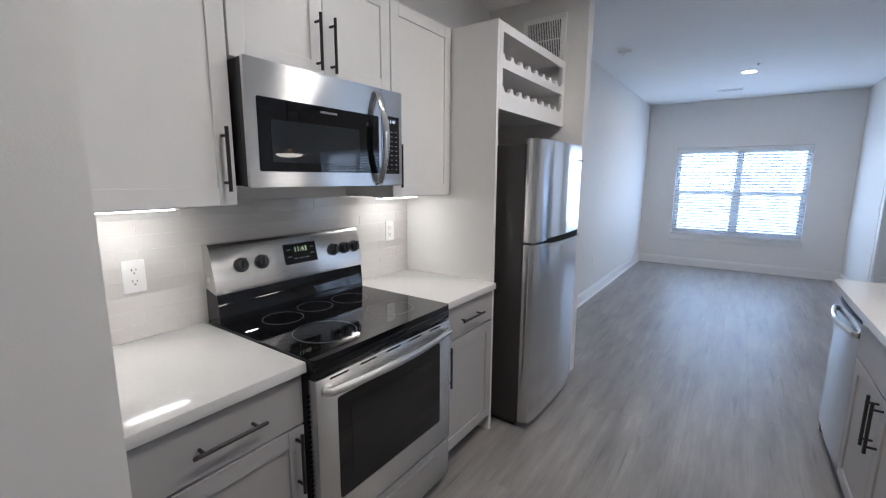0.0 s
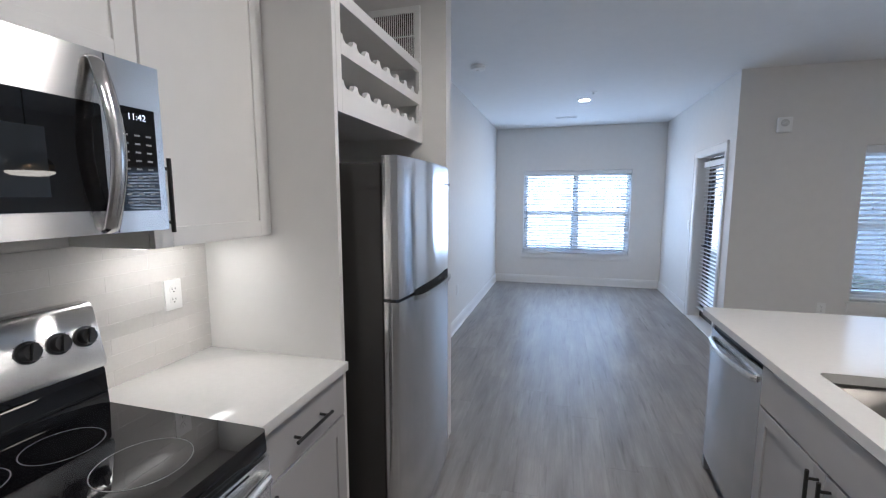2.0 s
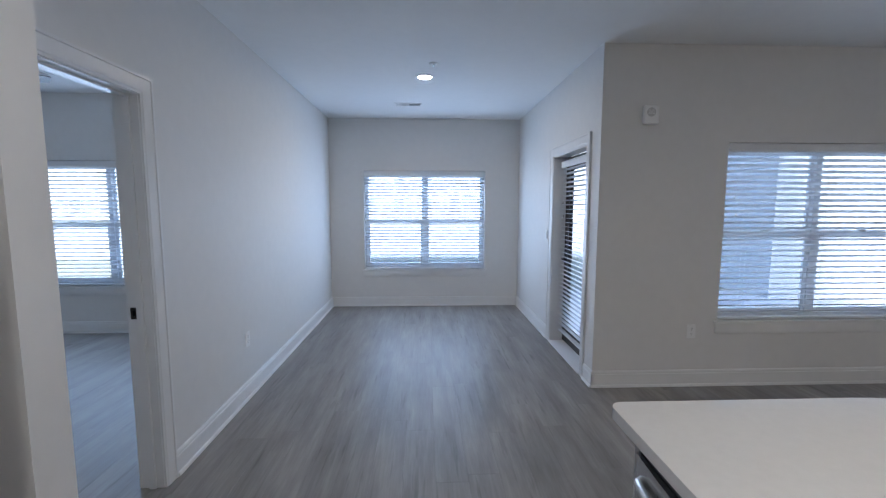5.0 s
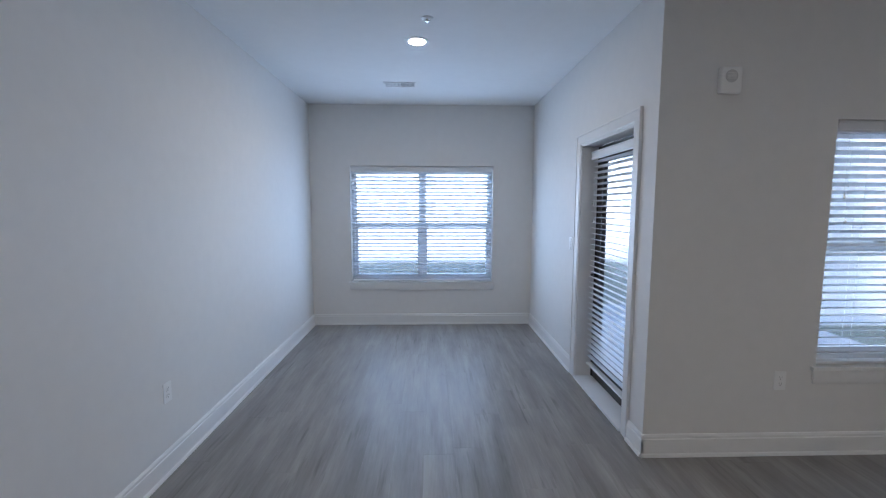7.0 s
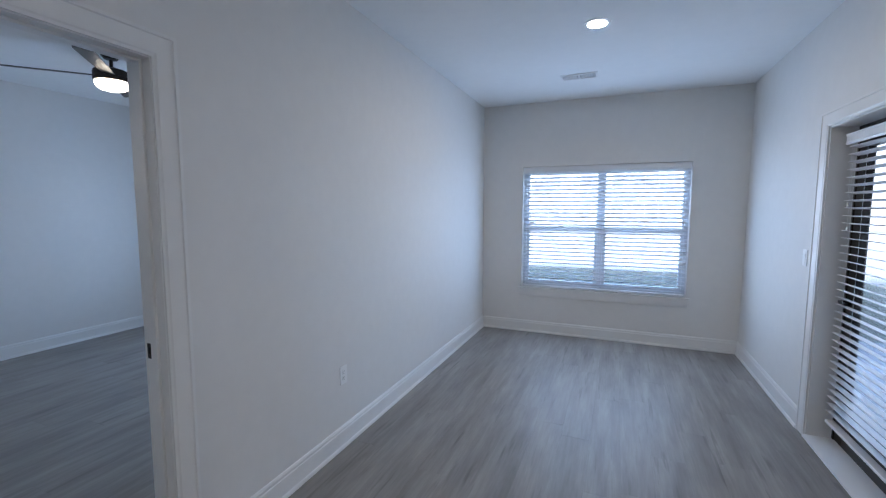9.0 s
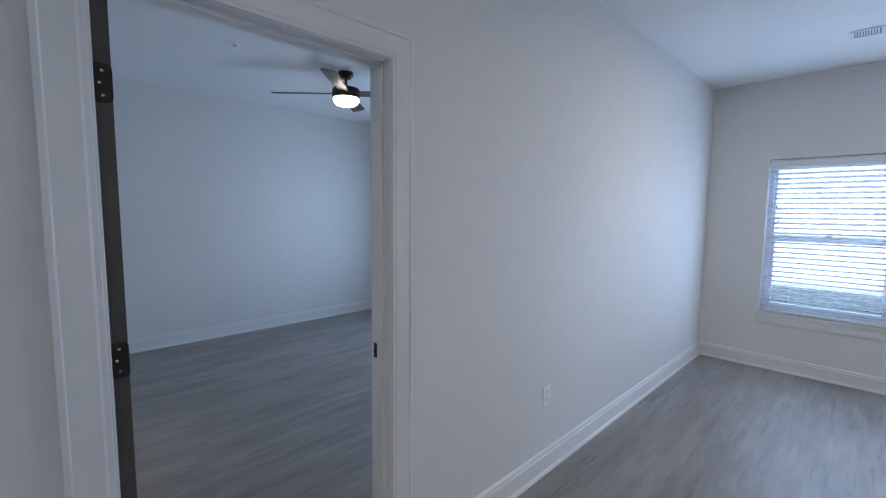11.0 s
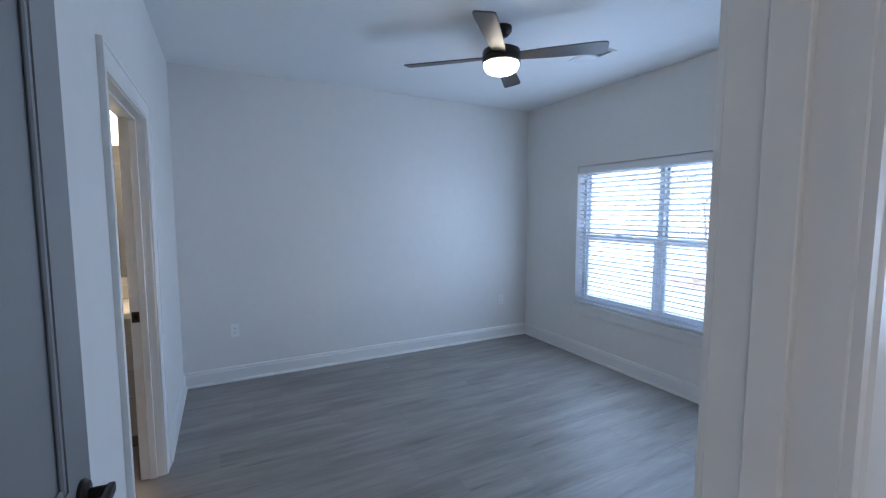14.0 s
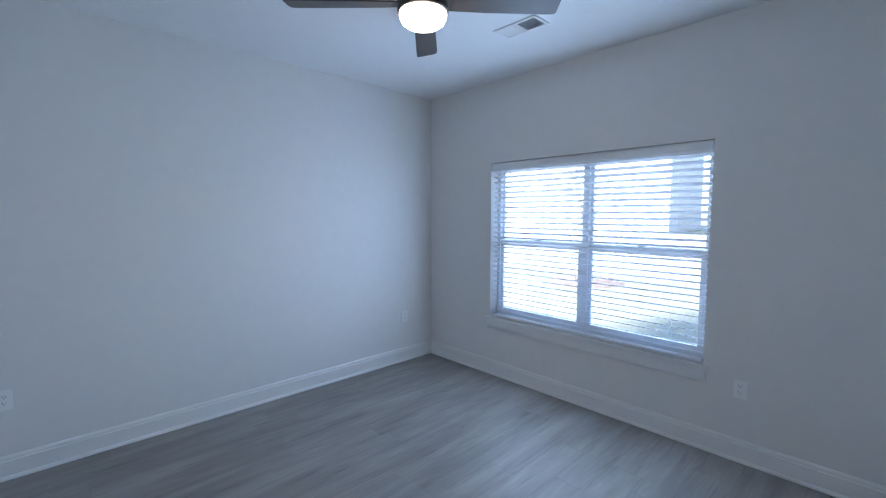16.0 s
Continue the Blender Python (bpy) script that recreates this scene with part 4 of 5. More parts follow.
def on_panel(y, z):
    """A place on the tilted control panel; local x across, y up it, z out of it."""
    x = -0.146 - (z - 1.046) * 0.037 / 0.162
    return Matrix.Translation((x, y, z)) @ face_x(0, 0, 0) @ pose(0, 0, 0, -TILT, 0, 0)


for y in (0.115, 0.205, 0.585, 0.655, 0.722):
    k = on_panel(y, 1.130)
    bm = bmesh.new()
    add_lathe(bm, [(0, 0.0005), (0.030, 0.0005), (0.030, 0.004), (0.024, 0.006), (0.0225, 0.020), (0.020, 0.023), (0, 0.023)], k, 28)
    mesh_ob("knob", bm, M_PLASTIC, rg, True)
    bm = bmesh.new()
    add_prism(bm, [(-0.022, -0.006), (0.022, -0.006), (0.022, 0.006), (-0.022, 0.006)], k @ Matrix.Translation((0, 0, 0.0232)) @ pose(0, 0, 0, 0, 0, 75), 0.010)
    mesh_ob("grip", bm, M_PLASTIC, rg)
    bm = bmesh.new()
    for a in range(-130, 140, 45):
        add_prism(bm, [(-0.001, 0.032), (0.001, 0.032), (0.001, 0.036), (-0.001, 0.036)], k @ pose(0, 0, 0.0004, 0, 0, a), 0.0004)
    mesh_ob("mark", bm, M_DARK, rg)
prism("display", [(-0.085, -0.045), (0.085, -0.045), (0.085, 0.045), (-0.085, 0.045)], on_panel(0.40, 1.140), 0.003, M_BLACKGLASS, rg, 0.001)
writing("clock_digits", "11:43", 0.032, on_panel(0.40, 1.140) @ Matrix.Translation((0.0, 0.018, 0.0034)), M_DIGIT_G, rg)
bm = bmesh.new()
for i, (x, y) in enumerate([(-0.062, 0.02), (-0.062, -0.012), (-0.03, -0.022), (0.0, -0.022), (0.03, -0.022), (0.062, 0.022), (0.062, -0.006)]):
    add_prism(bm, [(-0.010, -0.0018), (0.010, -0.0018), (0.010, 0.0018), (-0.010, 0.0018)], on_panel(0.40, 1.140) @ Matrix.Translation((x, y, 0.0032)), 0.0004)
mesh_ob("print", bm, M_PRINT, rg)
# oven door
box("door", (0.376, 0.004, 0.262), (0.418, RW - 0.004, 0.842), M_STEEL_H, rg, 0.004, 2)
prism("window", arc(0.665, 0.745, 0.01, 0, 90, 3) + arc(0.098, 0.745, 0.01, 90, 180, 3) + arc(0.098, 0.385, 0.01, 180, 270, 3) + arc(0.665, 0.385, 0.01, 270, 360, 3), face_x(0.4182, 0, 0), 0.002, M_BLACKGLASS, rg)
prism("inner_window", [(0.145, 0.435), (0.62, 0.435), (0.62, 0.70), (0.145, 0.70)], face_x(0.4203, 0, 0), 0.0006, M_OVENGLASS, rg)
tube("handle", [(0.420, 0.035, 0.800)] + [(0.440 + 0.028 * math.sin(math.pi * i / 12), 0.045 + (RW - 0.09) * i / 12, 0.800) for i in range(13)] + [(0.420, RW - 0.035, 0.800)], 0.014, M_STEEL_H, rg, 14, 1.15)
boxes("vent_slot", [((0.4182, 0.06 + i * 0.135, 0.829), (0.4188, 0.14 + i * 0.135, 0.835)) for i in range(5)], M_DARK, rg)
box("drawer", (0.376, 0.004, 0.060), (0.414, RW - 0.004, 0.252), M_STEEL_H, rg, 0.004, 2)
prism("drawer_pull", [(0.10, 0.186), (0.663, 0.186), (0.645, 0.218), (0.118, 0.218)], face_x(0.4142, 0, 0), 0.006, M_STEEL_H, rg, 0.002)
bm = bmesh.new()
for i in range(22):
    add_box(bm, (0.374, -0.0002, 0.40 + i * 0.018), (0.377, 0.0038, 0.408 + i * 0.018))
mesh_ob("side_vent", bm, M_DARK, rg)

# microwave
mw = thing("microwave", pose(0, 0.551, 0), "stainless over-the-range microwave with black glass door", "microwave")
box("body", (WALL_X + 0.002, 0.002, 1.450), (0.098, 0.757, 1.855), M_PLASTIC, mw, 0.003)
prism("front", [(0.0, 1.445), (0.759, 1.445), (0.759, 1.858), (0.0, 1.858)], face_x(0.1245, 0, 0), 0.014, M_STEEL_H, mw, 0.004)
box("door_core", (0.0985, 0.001, 1.447), (0.1243, 0.758, 1.856), M_PLASTIC, mw, 0.002)
prism("door_glass", arc(0.60, 1.735, 0.006, 0, 90, 3) + arc(0.045, 1.735, 0.006, 90, 180, 3) + arc(0.045, 1.505, 0.006, 180, 270, 3) + arc(0.60, 1.505, 0.006, 270, 360, 3), face_x(0.1387, 0, 0), 0.002, M_BLACKGLASS, mw)
prism("window", [(0.085, 1.53), (0.49, 1.53), (0.49, 1.672), (0.085, 1.672)], face_x(0.1408, 0, 0), 0.0006, material("window mesh", (0.024, 0.028, 0.033), 0.015), mw)
prism("keypad", [(0.634, 1.497), (0.738, 1.497), (0.738, 1.748), (0.634, 1.748)], face_x(0.1387, 0, 0), 0.0022, M_BLACKGLASS, mw)
boxes("door_gap", [((0.1386, 0.6235, 1.446), (0.1392, 0.6255, 1.857))], M_DARK, mw)
writing("clock_digits", "11:42", 0.022, face_x(0.1411, 0.690, 1.725), M_DIGIT_W, mw)
bm = bmesh.new()
for r in range(9):
    for c in range(3):
        add_box(bm, (0.1410, 0.650 + c * 0.030, 1.515 + r * 0.0205), (0.1413, 0.664 + c * 0.030, 1.5195 + r * 0.0205))
mesh_ob("key_print", bm, M_PRINT, mw)
box("badge", (0.1408, 0.295, 1.716), (0.1412, 0.375, 1.724), M_PRINT, mw)
tube("handle", [(0.138, 0.600, 1.838), (0.150, 0.600, 1.832)] + [(0.152 + 0.040 * math.sin(math.pi * i / 12), 0.600, 1.828 - 0.365 * i / 12) for i in range(13)] + [(0.150, 0.600, 1.459), (0.138, 0.600, 1.453)], 0.019, M_STEEL, mw, 14, 0.45, (0, 1, 0))
boxes("underside_vent", [((0.02, 0.08 + i * 0.10, 1.4482), (0.06, 0.15 + i * 0.10, 1.4498)) for i in range(6)], M_DARK, mw)

# ---- peninsula ----
PX = 1.975
sinkcab = thing("sink_cabinet", pose(0, 0, 0), "grey shaker sink base cabinet with two doors and black pulls", "cabinet", "base cabinets")
boxes("body", [((PX, 1.42, 0.10), (2.56, 2.335, 0.60)), ((PX, 1.42, 0.60), (1.995, 2.335, 0.868)), ((2.53, 1.42, 0.60), (2.56, 2.335, 0.868)), ((1.995, 1.42, 0.60), (2.53, 1.44, 0.868)), ((1.995, 2.315, 0.60), (2.53, 2.335, 0.868))], M_LOWER, sinkcab)
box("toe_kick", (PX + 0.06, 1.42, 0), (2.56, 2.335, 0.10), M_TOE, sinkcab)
slab("drawer_front", sinkcab, PX, 1.424, 2.331, 0.695, 0.858, M_LOWER, -1)
shaker("door", sinkcab, PX, 1.424, 1.876, 0.108, 0.687, M_LOWER, -1)
shaker("door", sinkcab, PX, 1.880, 2.331, 0.108, 0.687, M_LOWER, -1)
for y in (1.846, 1.910):
    vertical_pull(sinkcab, PX - 0.019, y, 0.575, 0.205, -1)
pencab = thing("base_cabinet", pose(0, 0, 0), "grey shaker base cabinet with door and drawer", "cabinet", "base cabinets")
box("body", (PX, 0.96, 0.10), (2.56, 1.418, 0.868), M_LOWER, pencab)
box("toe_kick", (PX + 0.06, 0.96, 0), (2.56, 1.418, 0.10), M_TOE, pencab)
slab("drawer_front", pencab, PX, 0.964, 1.414, 0.695, 0.858, M_LOWER, -1)
shaker("door", pencab, PX, 0.964, 1.414, 0.108, 0.687, M_LOWER, -1)
flat_pull(pencab, PX - 0.019, 1.19, 0.777, 0.205, -1)
backp = thing("breakfast_bar_back", pose(0, 0, 0), "grey painted boards closing the peninsula's back and end", "cabinet panel")
boxes("board", [((2.5605, 0.96, 0), (2.5805, 2.985, 0.868)), ((PX, 2.962, 0), (2.5605, 2.985, 0.868))], M_LOWER, backp)

dw = thing("dishwasher", pose(0, 0, 0), "stainless steel dishwasher with curved bar handle", "dishwasher")
box("body", (1.985, 2.342, 0.10), (2.55, 2.958, 0.862), M_PLASTIC, dw)
box("toe_kick", (2.03, 2.342, 0), (2.55, 2.958, 0.10), M_PLASTIC, dw)
flip = Matrix(((-1, 0, 0, 1.984), (0, 1, 0, 2.344), (0, 0, 1, 0.105), (0, 0, 0, 1)))
prism("door", door_outline(0.612, 0.0, 0.022, 0.014), flip, 0.728, M_STEEL, dw, 0.003, True)
prism("control_strip", door_outline(0.612, 0.0, 0.010, 0.008), flip @ Matrix.Translation((0, 0, 0.7305)), 0.022, M_PLASTIC, dw)
tube("handle", [(1.962, 2.385, 0.775)] + [(1.945 - 0.030 * math.sin(math.pi * i / 12), 2.395 + 0.510 * i / 12, 0.775) for i in range(13)] + [(1.962, 2.915, 0.775)], 0.011, M_STEEL_H, dw, 14, 1.5)

pt = thing("peninsula_countertop", pose(0, 0, 0), "white quartz peninsula top with rounded end and sink cut-out", "countertop", "countertops")
top_out = [(1.945, 0.94), (3.12, 0.94)] + arc(2.74, 2.72, 0.38, 0, 90, 14) + arc(1.985, 3.06, 0.04, 90, 180, 6)
bm = bmesh.new()
n_out = len(top_out)
sx0, sx1, sy0, sy1 = 2.055, 2.47, 1.46, 2.172
hole = arc(sx1 - 0.03, sy1 - 0.03, 0.03, 0, 90, 4) + arc(sx0 + 0.03, sy1 - 0.03, 0.03, 90, 180, 4) + arc(sx0 + 0.03, sy0 + 0.03, 0.03, 180, 270, 4) + arc(sx1 - 0.03, sy0 + 0.03, 0.03, 270, 360, 4)


def loop(bm, pts, z):
    vs = [bm.verts.new((x, y, z)) for x, y in pts]
    es = [bm.edges.new((vs[i], vs[(i + 1) % len(vs)])) for i in range(len(vs))]
    return vs, es


def ring_slab(bm, outer, inner, z0, z1):
    sides = []
    for z in (z0, z1):
        vo, eo = loop(bm, outer, z)
        vi, ei = loop(bm, inner, z)
        bmesh.ops.triangle_fill(bm, edges=eo + ei, use_beauty=True)
        sides.append((vo, vi))
    for k in (0, 1):
        lo, hi = sides[0][k], sides[1][k]
        for i in range(len(lo)):
            j = (i + 1) % len(lo)
            bm.faces.new((lo[i], lo[j], hi[j], hi[i]))


ring_slab(bm, top_out, hole, 0.870, 0.905)
rim = [e for e in bm.edges if len(e.link_faces) == 2 and e.calc_face_angle() > 1.2 and abs(e.verts[0].co.z - e.verts[1].co.z) < 1e-5]
bmesh.ops.bevel(bm, geom=rim, offset=0.003, segments=2, affect="EDGES", profile=0.5)
mesh_ob("slab", bm, M_QUARTZ, pt)

sk = thing("kitchen_sink", pose(0, 0, 0), "undermount stainless steel kitchen sink bowl", "sink")
bm = bmesh.new()
grow = 0.006
inner = [(x + (grow if x > 2.26 else -grow), y + (grow if y > 1.8 else -grow)) for x, y in hole]
levels = [(0.8685, 0.0), (0.69, 0.012), (0.672, 0.03), (0.668, 0.06)]
prev = None
for z, inset in levels:
    cx, cy = (sx0 + sx1) / 2, (sy0 + sy1) / 2
    ring = [bm.verts.new((cx + (x - cx) * (1 - inset / 0.21), cy + (y - cy) * (1 - inset / 0.36), z)) for x, y in inner]
    if prev:
        for i in range(len(ring)):
            j = (i + 1) % len(ring)
            bm.faces.new((prev[i], prev[j], ring[j], ring[i]))
    prev = ring
bm.faces.new(prev)
sink_ob = mesh_ob("bowl", bm, M_SINK, sk, True)
solid = sink_ob.modifiers.new("thick", "SOLIDIFY")
solid.thickness, solid.offset = 0.0015, 1
lathe("drain", [(0, 0.001), (0.02, 0.001), (0.024, 0.004), (0.042, 0.005), (0.044, 0.001)], M_CHROME, sk, Matrix.Translation((2.26, 1.81, 0.668)), 28)


# ---- pendants ----
def pendant(x, y):
    p = thing("pendant_lamp", pose(x, y, 1.70), "black dome pendant lamp with brass band and lit lens", "pendant lamp", "pendant lamps")
    lathe("dome", [(0.0, 0.178), (0.018, 0.178), (0.020, 0.150), (0.040, 0.142), (0.085, 0.122), (0.116, 0.090), (0.128, 0.062), (0.125, 0.062), (0.112, 0.086), (0.080, 0.116), (0.0, 0.138)], M_BLACK, p)
    lathe("band", [(0.1285, 0.062), (0.133, 0.055), (0.136, 0.020), (0.137, 0.016), (0.133, 0.016), (0.130, 0.050), (0.125, 0.0615)], M_BRASS, p)
    lathe("lens", [(0.131, 0.018), (0.128, 0.004), (0.105, -0.010), (0.06, -0.017), (0.0, -0.019)], M_LAMP_PENDANT, p)
    tube("cord", [(0, 0, 0.178), (0, 0, H - 1.70 - 0.024)], 0.004, M_BLACK, p, 8)
    lathe("canopy", [(0, H - 1.70 - 0.026), (0.05, H - 1.70 - 0.024), (0.062, H - 1.70 - 0.012), (0.063, H - 1.70), (0, H - 1.70)], M_BLACK, p)
    return p


pend = pendant(2.67, 2.50)
copy_thing(pend, pose(2.67, 1.89, 1.70))

dl = thing("dining_lamp", pose(4.5, 2.4, H), "semi-flush ceiling lamp with black rim and lit glass bowl", "ceiling lamp")
lathe("canopy", [(0, 0), (0.065, 0), (0.062, -0.02), (0.02, -0.028), (0, -0.028)], M_BLACK, dl)
tube("stem", [(0, 0, -0.026), (0, 0, -0.30)], 0.008, M_BLACK, dl, 10)
lathe("rim", [(0.0, -0.285), (0.10, -0.288), (0.168, -0.305), (0.172, -0.315), (0.172, -0.335), (0.166, -0.335), (0.164, -0.312), (0.0, -0.298)], M_BLACK, dl)
lathe("bowl", [(0.165, -0.330), (0.160, -0.352), (0.135, -0.374), (0.08, -0.388), (0, -0.392)], M_LAMP_DINING, dl)

# ---- ceiling fan ----
fan = thing("ceiling_fan", pose(-2.24, 5.255, 0), "dark bronze four-blade ceiling fan with lit bowl, at rest", "ceiling fan")
lathe("canopy", [(0, H), (0.068, H), (0.066, H - 0.03), (0.045, H - 0.055), (0.018, H - 0.06), (0, H - 0.06)], M_BRONZE, fan)
tube("downrod", [(0, 0, H - 0.058), (0, 0, 2.620)], 0.0125, M_BRONZE, fan, 12)
lathe("motor", [(0, 2.625), (0.030, 2.623), (0.034, 2.607), (0.100, 2.601), (0.120, 2.591), (0.125, 2.577), (0.125, 2.547), (0.118, 2.545), (0.118, 2.541), (0.125, 2.539), (0.125, 2.513), (0.119, 2.509), (0, 2.509)], M_BRONZE, fan)
lathe("bowl", [(0.116, 2.5085), (0.115, 2.487), (0.105, 2.466), (0.084, 2.451), (0.05, 2.441), (0, 2.438)], M_LAMP_FAN, fan)
for a in (47, 137, 227, 317):
    bm = bmesh.new()
    out = [(0.095, -0.042), (0.30, -0.058), (0.62, -0.068), (0.655, -0.062), (0.665, -0.045), (0.665, 0.052), (0.655, 0.062), (0.62, 0.064), (0.30, 0.056), (0.095, 0.042)]
    add_prism(bm, out, pose(0, 0, 2.548, 0, 0, a) @ pose(0, 0, 0, -11, 0, 0), 0.007)
    bmesh.ops.bevel(bm, geom=[e for e in bm.edges if len(e.link_faces) == 2 and e.calc_face_angle() > 1.2], offset=0.0015, segments=1, affect="EDGES")
    mesh_ob("blade", bm, M_BLADE, fan)

# ---- bathroom seen through its doorway ----
van = thing("vanity_cabinet", pose(0, 0, 0), "grey bathroom vanity with drawer stack and black pulls", "vanity")
box("body", (-3.598, 1.6, 0.10), (-3.06, 3.09, 0.868), M_LOWER, van)
box("toe_kick", (-3.598, 1.6, 0), (-3.12, 3.09, 0.10), M_TOE, van)
for i, (z0, z1) in enumerate(((0.715, 0.860), (0.545, 0.707), (0.375, 0.537), (0.108, 0.367))):
    slab("drawer_front", van, -3.06, 2.66, 3.085, z0, z1, M_LOWER)
    flat_pull(van, -3.041, 2.872, z1 - 0.045, 0.26)
for a, b in ((1.605, 2.125), (2.13, 2.655)):
    shaker("door", van, -3.06, a, b, 0.108, 0.860, M_LOWER)
vt = thing("vanity_countertop", pose(0, 0, 0), "white bathroom vanity top with backsplash", "countertop")
box("slab", (-3.599, 1.58, 0.870), (-3.025, 3.098, 0.905), M_QUARTZ, vt, 0.003, 2)
box("backsplash", (-3.599, 1.58, 0.9055), (-3.580, 3.098, 1.005), M_QUARTZ, vt, 0.002)
mir = thing("bathroom_mirror", pose(0, 0, 0), "large frameless bathroom wall mirror", "mirror")
box("plate", (-3.5995, 1.7, 1.06), (-3.593, 3.02, 2.0), M_MIRROR, mir, 0.002)
vl = thing("vanity_light", pose(-3.6, 2.55, 2.2), "black bar vanity light with lit frosted shades", "wall lamp")
box("backplate", (0.0005, -0.30, 0.06), (0.02, 0.30, 0.12), M_BLACK, vl, 0.003)
tube("bar", [(0.09, -0.36, 0.09), (0.09, 0.40, 0.09)], 0.009, M_BLACK, vl, 10)
tube("arm", [(0.02, 0, 0.09), (0.09, 0, 0.09)], 0.008, M_BLACK, vl, 8)
for y in (-0.27, 0.0, 0.27):
    lathe("socket_cup", [(0, 0.08), (0.028, 0.08), (0.03, 0.03), (0, 0.03)], M_BRASS, vl, Matrix.Translation((0.09, y, 0)), 20)
    lathe("shade", [(0, 0.029), (0.05, 0.028), (0.062, -0.02), (0.066, -0.13), (0.06, -0.13), (0.0, -0.128)], M_LAMP_BATH, vl, Matrix.Translation((0.09, y, 0)), 24)

# ---- outdoors ----
tagged(box("ground", (-400, -400, -0.6), (400, 400, -0.20), M_GRASS), "dormant brown-green lawn", "ground", kind="structure")
tagged(box("pavement", (-60, 8.6, -0.2), (60, 9.9, -0.17), M_CONCRETE), "pale concrete pavement", "pavement", kind="structure")
tagged(box("road", (-90, 15.6, -0.2), (90, 43, -0.19), M_PALEROAD), "worn pale asphalt parking road", "road", kind="structure")
# unseen mass added above the ceiling, keeps sun off the nearby ground
tagged(box("shade_block", (-4.15, -2.72, H + 0.20), (6.3, 8.33, 9.2), M_SIDING), "unseen block over the rooms, added to shade the ground outside", "building", kind="structure")
tagged(box("porch_slab", (2.945, 5.40, -0.2), (6.3, 8.33, -0.03), M_CONCRETE), "concrete porch slab", "porch", kind="structure")
bm = bmesh.new()
add_box(bm, (7.6, 9.2, -0.2), (13, 15, 6.4))
for i in range(32):
    add_box(bm, (7.585, 9.185, -0.2 + i * 0.2), (13, 9.2, -0.03 + i * 0.2))
    add_box(bm, (7.585, 9.2, -0.2 + i * 0.2), (7.6, 15, -0.03 + i * 0.2))
tagged(mesh_ob("building_wing", bm, M_SIDING), "pale grey lap-sided wing of the building", "building", kind="structure")


def house(x, y, w, d, h, turn, floors=2):
    hs = thing("house", pose(x, y, -0.2, 0, 0, turn), "pale grey sided apartment house with shingle roof", "house", "far houses")
    bm = bmesh.new()
    add_box(bm, (-w / 2, -d / 2, 0), (w / 2, d / 2, h))
    for i in range(int(h / 0.2)):
        add_box(bm, (-w / 2 - 0.015, -d / 2 - 0.015, i * 0.2), (w / 2 + 0.015, -d / 2, i * 0.2 + 0.17))
    mesh_ob("wall", bm, M_SIDING, hs)
    prism("roof", [(-d / 2 - 0.5, 0), (d / 2 + 0.5, 0), (0, d * 0.28)], Matrix(((0, 0, 1, -w / 2 - 0.4), (1, 0, 0, 0), (0, 1, 0, h), (0, 0, 0, 1))), w + 0.8, M_ROOF, hs)
    for f in range(floors):
        for k in range(int(w / 3)):
            xx = -w / 2 + 1.5 + k * 3
            win = boxes("window", [((xx - 0.55, -d / 2 - 0.05, 0.9 + f * 2.9), (xx + 0.55, -d / 2 - 0.016, 2.3 + f * 2.9))], M_CURTAIN, hs)
            boxes("frame", [((xx - 0.62, -d / 2 - 0.06, 0.82 + f * 2.9), (xx - 0.55, -d / 2 - 0.016, 2.38 + f * 2.9)), ((xx + 0.55, -d / 2 - 0.06, 0.82 + f * 2.9), (xx + 0.62, -d / 2 - 0.016, 2.38 + f * 2.9)),
                            ((xx - 0.55, -d / 2 - 0.06, 2.3 + f * 2.9), (xx + 0.55, -d / 2 - 0.016, 2.38 + f * 2.9)), ((xx - 0.55, -d / 2 - 0.06, 0.82 + f * 2.9), (xx + 0.55, -d / 2 - 0.016, 0.9 + f * 2.9))], M_VINYL, hs)
    return hs


# row added across the road to hide the bright low sky from the windows
house(-36, 52, 42, 10, 9.4, 0, 3)
house(6, 53, 36, 10, 9.4, 0, 3)
house(48, 52, 42, 10, 9.4, 0, 3)


